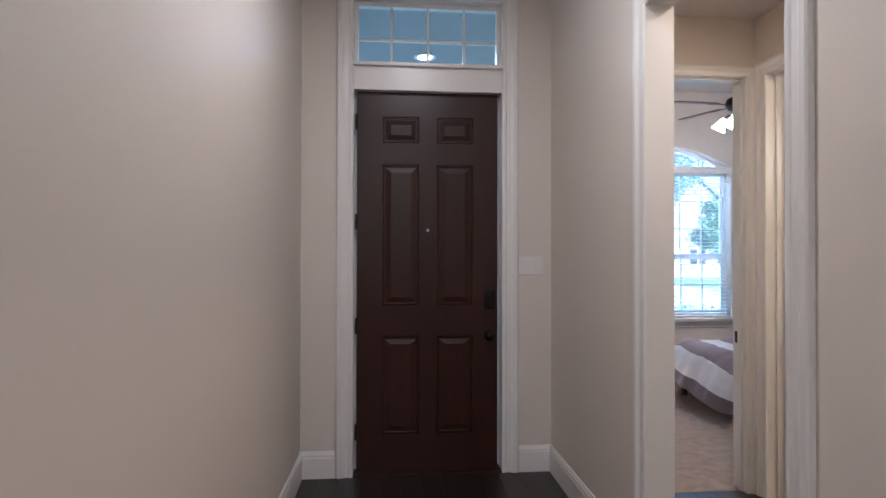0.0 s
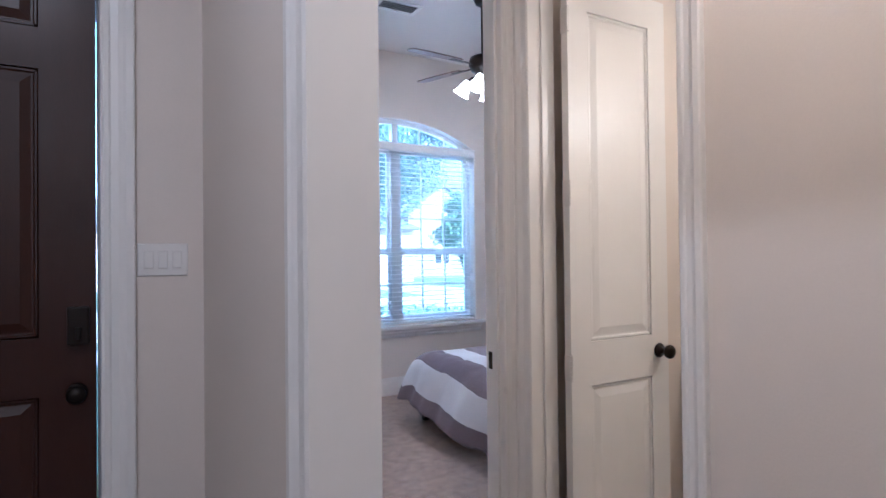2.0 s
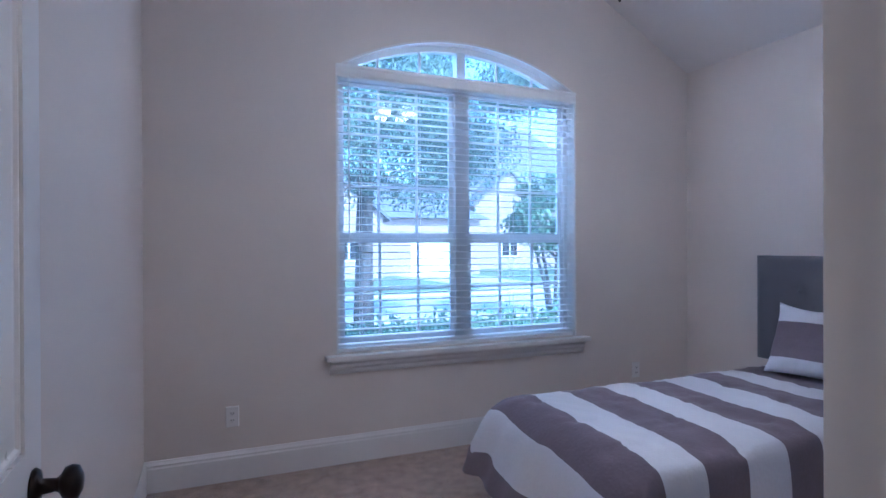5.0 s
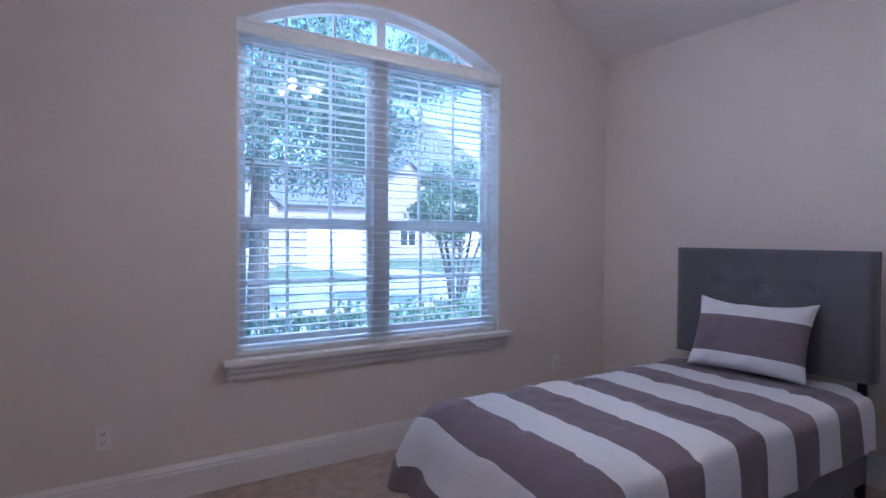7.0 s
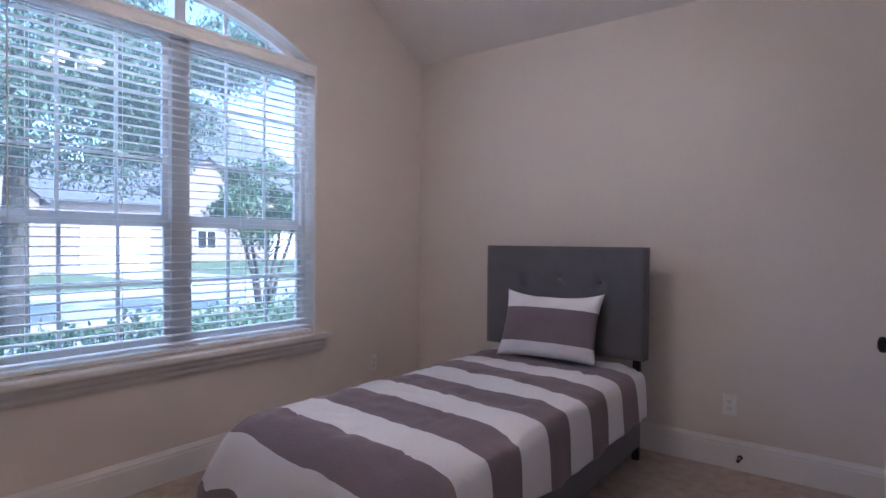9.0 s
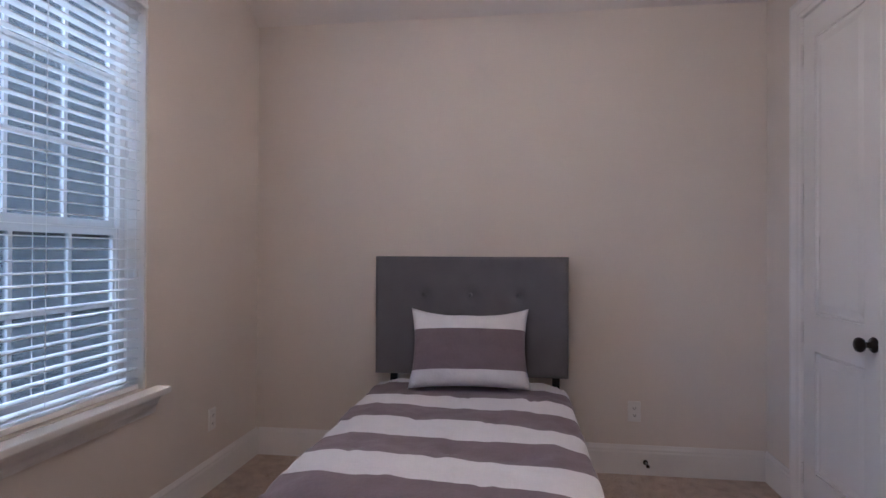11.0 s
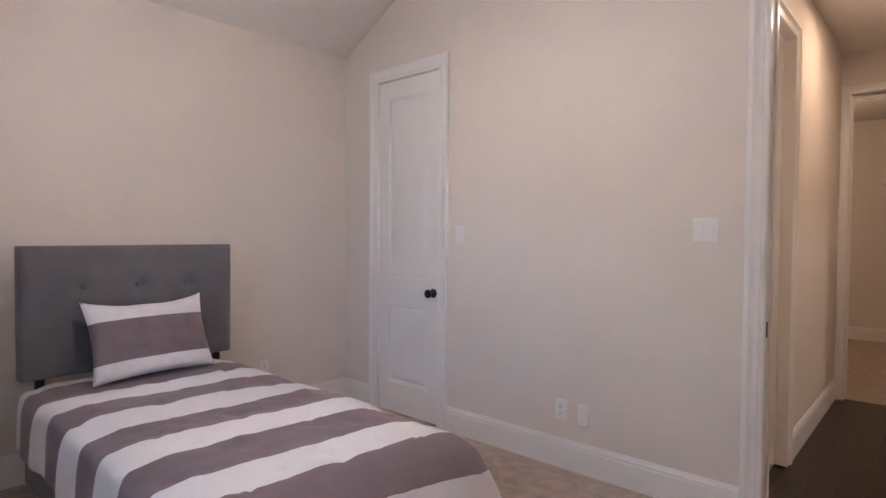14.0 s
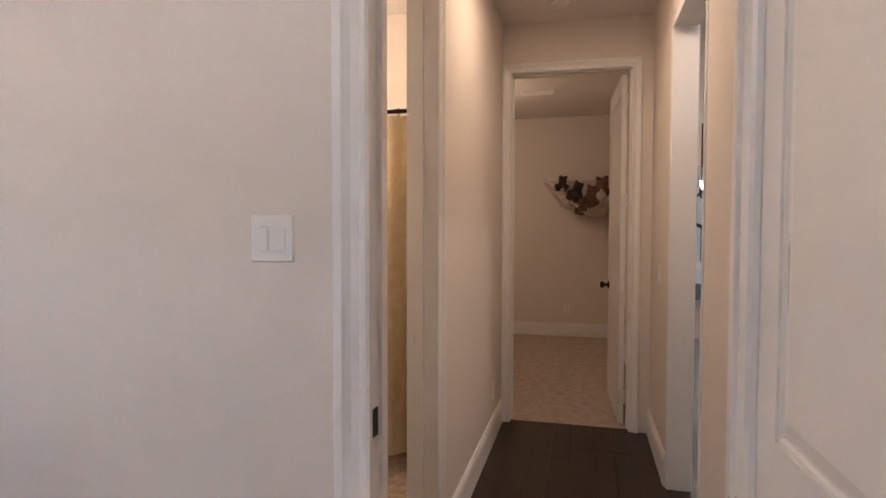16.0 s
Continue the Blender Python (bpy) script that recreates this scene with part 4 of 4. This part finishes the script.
def plush(x, y, z, s, mat, label):
    """One soft toy: body, head, ears and limbs in a single mesh."""
    bm = bmesh.new()
    for cx, cy, cz, r in ((0, 0, 0, 0.10), (0, 0.02, 0.12, 0.075), (0.05, 0.02, 0.185, 0.028), (-0.05, 0.02, 0.185, 0.028), (0.09, 0.04, 0.0, 0.04), (-0.09, 0.04, 0.0, 0.04), (0.06, 0.08, -0.06, 0.045), (-0.06, 0.08, -0.06, 0.045), (0, 0.085, 0.105, 0.03)):
        bmesh.ops.create_icosphere(bm, subdivisions=2, radius=r * s, matrix=Matrix.Translation((cx * s, cy * s, cz * s)))
    for v in bm.verts:
        v.co *= 1 + 0.07 * noise.noise(v.co * 30)
    tagged(part("plush_toy", bm, mat, None, "", pose(x, y, z, random.uniform(-25, 25), random.uniform(-40, 40), random.uniform(-40, 40)), True), label, "plush toy", "toys in the hammock")


for _i, (_x, _y, _z, _s, _mt, _lb) in enumerate(((1.28, -2.66, 1.72, 0.9, FURB, "brown plush animal lying in the hammock"), (1.45, -2.72, 1.80, 0.8, FURD, "dark plush animal lying in the hammock"), (1.57, -2.80, 1.72, 0.8, FURW, "cream plush animal lying in the hammock"), (1.15, -2.50, 1.80, 0.95, FURB, "brown plush animal lying in the hammock"), (1.62, -2.86, 1.90, 0.7, FURD, "dark plush animal lying in the hammock"), (1.38, -2.60, 1.60, 0.6, FURB, "brown plush animal lying in the hammock"), (1.10, -2.40, 1.68, 0.8, FURW, "cream plush animal lying in the hammock"))):
    plush(_x, _y, _z, _s, _mt, _lb)

# ---- living room glimpsed past the hall ----
structure("wall_arch", boxes((-4.2, -1.7, -7.6, -7.4, 0, 3.2), (-0.35, 0.80, -7.6, -7.4, 0, 3.2), (-1.7, -0.35, -7.6, -7.4, 2.6, 3.2)), WALL, "cream wall with a wide opening to the stairs", "wall")
tagged(part("area_rug", boxes((-1.6, 0.6, -6.2, -3.2, -0.001, 0.012), bevel=0.003), RUG), "brown patterned rug on the hardwood floor", "rug")
CH = thing("chandelier", pose(-0.62, -6.2, 0), "dark bronze chandelier with lit glass shades", "chandelier")
part("rod", tube([(0, 0, 3.2), (0, 0, 2.1)], 0.012), BRONZE, CH, "", None, True)
part("hub", turned(((0.0, 2.2), (0.03, 2.15), (0.05, 2.05), (0.03, 1.95), (0.0, 1.9)), 16), BRONZE, CH, "", None, True)
for _k in range(5):
    _q = pose(0, 0, 0, 0, 0, 72 * _k + 15)
    part("arm", tube([_q @ Vector(p) for p in ((0.03, 0, 2.0), (0.15, 0, 1.90), (0.28, 0, 1.93), (0.32, 0, 2.03))], 0.010), BRONZE, CH, "", None, True)
    part("shade", turned(((0.03, 2.03), (0.05, 2.07), (0.06, 2.13), (0.075, 2.18), (0.07, 2.18), (0.05, 2.12), (0.02, 2.04)), 16), GLOW, CH, "lit glass shade", _q @ pose(0.32, 0, 0), True)
ST = thing("stair_railing", pose(-1.35, -8.2, 0), "dark wooden stair rail with iron balusters", "stair railing")
part("handrail", tube([(-0.9, 0, 0.85), (1.6, 0, 2.0)], 0.035, 10), OAK, ST, "", None, True)
for _k in range(17):
    _x = -0.85 + 0.15 * _k
    part("baluster", boxes((_x - 0.008, _x + 0.008, -0.008, 0.008, 0.02 + (_x + 0.9) * 0.46 - 0.05, 0.83 + (_x + 0.9) * 0.46)), BLACKM, ST)
part("stringer", extrude(((-0.02, -0.05), (0.02, -0.05), (0.02, 0.12), (-0.02, 0.12)), 2.75), TRIM, ST, "", pose(-0.9, 0, 0, 0, -24.7))


# ---- outside ----
GZ = -0.35
structure("ground", boxes((-300, 300, 6.37, 300, GZ - 0.2, GZ), (-300, 300, -300, -12, GZ - 0.2, GZ), (-300, -4.6, -12, 6.37, GZ - 0.2, GZ), (5.3, 300, -12, 6.37, GZ - 0.2, GZ)), GRASS, "mown green front lawn", "lawn")
structure("road", boxes((-300, 300, 14.6, 20.5, GZ, GZ + 0.02)), CONC, "pale sunlit concrete street", "road")
structure("pavement", boxes((-300, 300, 11.6, 13.0, GZ, GZ + 0.03)), CONC, "pale concrete sidewalk", "pavement")
structure("pavement", boxes((11.5, 15.5, 20.55, 34, GZ, GZ + 0.025)), CONC, "pale concrete driveway across the street", "driveway")
structure("kerb", boxes((-300, 300, 14.45, 14.6, GZ, GZ + 0.10)), CONC, "concrete kerb along the street", "kerb")
structure("kerb", boxes((-300, 300, 20.5, 20.65, GZ, GZ + 0.10)), CONC, "concrete kerb along the street", "kerb")


def leaves(bm, centre, radii, count, size):
    for _ in range(count):
        while True:
            p = Vector((random.uniform(-1, 1), random.uniform(-1, 1), random.uniform(-1, 1)))
            if p.length <= 1:
                break
        p = p * (0.55 + 0.45 * p.length)
        c = Vector(centre) + Vector((p.x * radii[0], p.y * radii[1], p.z * radii[2]))
        e = Euler((random.uniform(0, 6.3), random.uniform(0, 6.3), random.uniform(0, 6.3)))
        s = size * random.uniform(0.6, 1.3)
        v = [bm.verts.new(c + e.to_matrix() @ Vector(q)) for q in ((-s, 0, 0), (0, -s * 0.45, s * 0.1), (s, 0, 0), (0, s * 0.45, s * 0.1))]
        bm.faces.new(v)


def tree(x, y, trunks, height, crown, n, size, leaf, label, trunk_r):
    t = thing("tree", pose(x, y, GZ), label, "tree")
    for k in range(trunks):
        a = 6.283 * k / trunks + 0.4
        d = Vector((math.cos(a), math.sin(a), 0)) * (0.0 if trunks == 1 else 0.12)
        pts = [d, d * 2.2 + Vector((0.02, 0, height * 0.3)), d * 4 + Vector((0.08, 0.05, height * 0.55)), d * 6 + Vector((0.1, 0.1, height * 0.85))]
        part("trunk", tube(pts, [trunk_r * 1.25, trunk_r, trunk_r * 0.8, trunk_r * 0.25], 10), BARK, t, "", None, True)
    for k in range(9):
        a = 6.283 * k / 9 + random.uniform(-0.3, 0.3)
        z0 = height * random.uniform(0.4, 0.6)
        r = crown[0] * random.uniform(0.5, 0.8)
        part("limb", tube([(0.08, 0.05, z0), (math.cos(a) * r * 0.5, math.sin(a) * r * 0.5, z0 + height * 0.12), (math.cos(a) * r, math.sin(a) * r, z0 + height * random.uniform(0.1, 0.3))], [trunk_r * 0.45, trunk_r * 0.28, trunk_r * 0.08], 6), BARK, t, "", None, True)
    bm = bmesh.new()
    clumps = 46
    for _ in range(clumps):
        while True:
            p = Vector((random.uniform(-1, 1), random.uniform(-1, 1), random.uniform(-1, 1)))
            if p.length <= 1:
                break
        c = (p.x * crown[0], p.y * crown[0], crown[2] + p.z * crown[1])
        r = crown[0] * random.uniform(0.18, 0.36)
        leaves(bm, c, (r, r, r * 0.7), n // clumps, size)
    part("crown", bm, leaf, t)
    return t


tree(4.1, 13.4, 1, 6.5, (3.45, 2.6, 4.5), 76000, 0.048, LEAF, "large leafy shade tree on the lawn", 0.17)
tree(8.9, 14.0, 5, 2.7, (1.2, 0.85, 2.5), 8000, 0.06, LEAF2, "small multi-trunk leafy tree beside the street", 0.045)
tree(-6.5, 16.0, 1, 6.0, (3.4, 2.4, 4.8), 5000, 0.16, LEAF, "large leafy shade tree farther along the street", 0.16)
tree(26.5, 27.0, 1, 6.0, (3.2, 2.4, 4.6), 4000, 0.16, LEAF, "leafy tree in front of a house", 0.15)
_bm = bmesh.new()
for _k in range(26):
    leaves(_bm, (1.8 + 0.27 * _k + random.uniform(-0.1, 0.1), 9.6 + random.uniform(-0.15, 0.15), GZ + 0.33 + 0.006 * _k), (0.36, 0.42, 0.36 + 0.007 * _k + random.uniform(-0.05, 0.07)), 420, 0.045)
tagged(part("hedge", _bm, LEAF2), "low clipped green hedge below the window", "hedge", "", "stuff")


def house(x, y, w, d, eave, ridge, label, gable=False):
    h = thing("house", pose(x, y, GZ), label, "house")
    part("wall", boxes((-w / 2, w / 2, 0, d, 0, eave)), BRICKM, h)
    bm = bmesh.new()
    o = 0.5
    base = [bm.verts.new(p) for p in ((-w / 2 - o, -o, eave), (w / 2 + o, -o, eave), (w / 2 + o, d + o, eave), (-w / 2 - o, d + o, eave))]
    top = [bm.verts.new((-w / 2 + (-o if gable else d * 0.5), d / 2, ridge)), bm.verts.new((w / 2 - (-o if gable else d * 0.5), d / 2, ridge))]
    for f in ((base[0], base[1], top[1], top[0]), (base[1], base[2], top[1]), (base[2], base[3], top[0], top[1]), (base[3], base[0], top[0]), tuple(base[::-1])):
        bm.faces.new(f)
    part("roof", bm, ROOFM, h)
    # projecting front gable
    gw = w * 0.32
    bm = bmesh.new()
    gx, gz = -w * 0.22, eave
    pts = [(gx - gw / 2, 0), (gx + gw / 2, 0), (gx + gw / 2, gz), (gx, gz + gw * 0.42), (gx - gw / 2, gz)]
    a = [bm.verts.new((px, -1.6, pz)) for px, pz in pts]
    b = [bm.verts.new((px, 1.5, pz)) for px, pz in pts]
    bm.faces.new(a)
    for i in range(5):
        bm.faces.new((a[i], b[i], b[(i + 1) % 5], a[(i + 1) % 5]))
    bmesh.ops.recalc_face_normals(bm, faces=bm.faces)
    g = part("front_gable", bm, BRICKM, h)
    e, k = 0.35, 0.84
    part("gable_roof", extrude(((-gx + gw / 2 + e, gz - e * k), (-gx, gz + gw * 0.42), (-gx - gw / 2 - e, gz - e * k), (-gx - gw / 2 - e, gz - e * k + 0.18), (-gx, gz + gw * 0.42 + 0.18), (-gx + gw / 2 + e, gz - e * k + 0.18)), 4.2), ROOFM, h, "", pose(0, -1.9, 0, 0, 0, 90))
    gd = part("garage_door", boxes((w * 0.12, w * 0.40, -0.06, 0, 0, 2.2)), TRIM, h, "white panelled garage door")
    for z in (0.55, 1.1, 1.65):
        part("groove", boxes((w * 0.12, w * 0.40, -0.075, -0.06, z - 0.015, z + 0.015)), VINYL, gd)
    for cx, yy in ((gx, -1.6), (-w * 0.44, 0)):
        wd = part("window", boxes((cx - 0.75, cx + 0.75, yy - 0.05, yy, 0.9, 2.3)), TRIM, h, "white framed window")
        for sx in (-0.36, 0.36):
            part("pane", boxes((cx + sx - 0.31, cx + sx + 0.31, yy - 0.06, yy - 0.05, 1.0, 2.2)), BLACKM, wd)
    return h


house(11.0, 34, 12, 9, 3.4, 6.4, "pink brick house with a grey roof across the street")
house(27.5, 43, 19, 14, 5.0, 13.0, "brick house with a tall hipped roof across the street")
house(-7, 35, 16, 9, 3.4, 6.8, "brick house with a grey roof across the street")
house(-26, 35, 16, 9, 3.4, 6.8, "brick house with a grey roof farther along the street")

# ---- hardwood planks ----
PW = 0.125
_cache = {}


def plank(x, y, length, width):
    key = (round(length, 2), round(width, 3))
    if key not in _cache:
        bm = bmesh.new()
        L, W, c = length / 2 - 0.0004, width / 2 - 0.0004, 0.0012
        v = [bm.verts.new(p) for p in ((-W, -L, -0.011), (W, -L, -0.011), (W, L, -0.011), (-W, L, -0.011), (-W, -L, -c), (W, -L, -c), (W, L, -c), (-W, L, -c), (-W + c, -L + c, 0), (W - c, -L + c, 0), (W - c, L - c, 0), (-W + c, L - c, 0))]
        for f in ((0, 1, 5, 4), (1, 2, 6, 5), (2, 3, 7, 6), (3, 0, 4, 7), (4, 5, 9, 8), (5, 6, 10, 9), (6, 7, 11, 10), (7, 4, 8, 11), (8, 9, 10, 11)):
            bm.faces.new([v[i] for i in f])
        _cache[key] = mesh_of("plank", bm, OAK)
    o = new("plank", _cache[key])
    o.parent = _wood
    o.matrix_basis = pose(x, y, 0)


def lay(x0, x1, y0, y1, lengths):
    x = x0
    while x < x1 - 0.01:
        w = min(PW, x1 - x)
        y = y0
        first = random.choice(lengths) * 0.5
        while y < y1 - 0.02:
            l = min(first or random.choice(lengths), y1 - y)
            first = None
            if y1 - y - l < 0.25:
                l = y1 - y
            plank(x + w / 2, y + l / 2, round(l, 2), w)
            y += round(l, 2)
        x += w


lay(HX0, HX1, 0.34, 3.04, (0.9, 1.2, 1.5))
lay(-0.80, 0.80, -1.2, 3.44, (1.2, 1.5, 1.8))
lay(0.80, HX0, 1.24, 2.04, (0.8,))
lay(-1.7, 0.80, -7.4, -1.2, (2.0, 2.4))
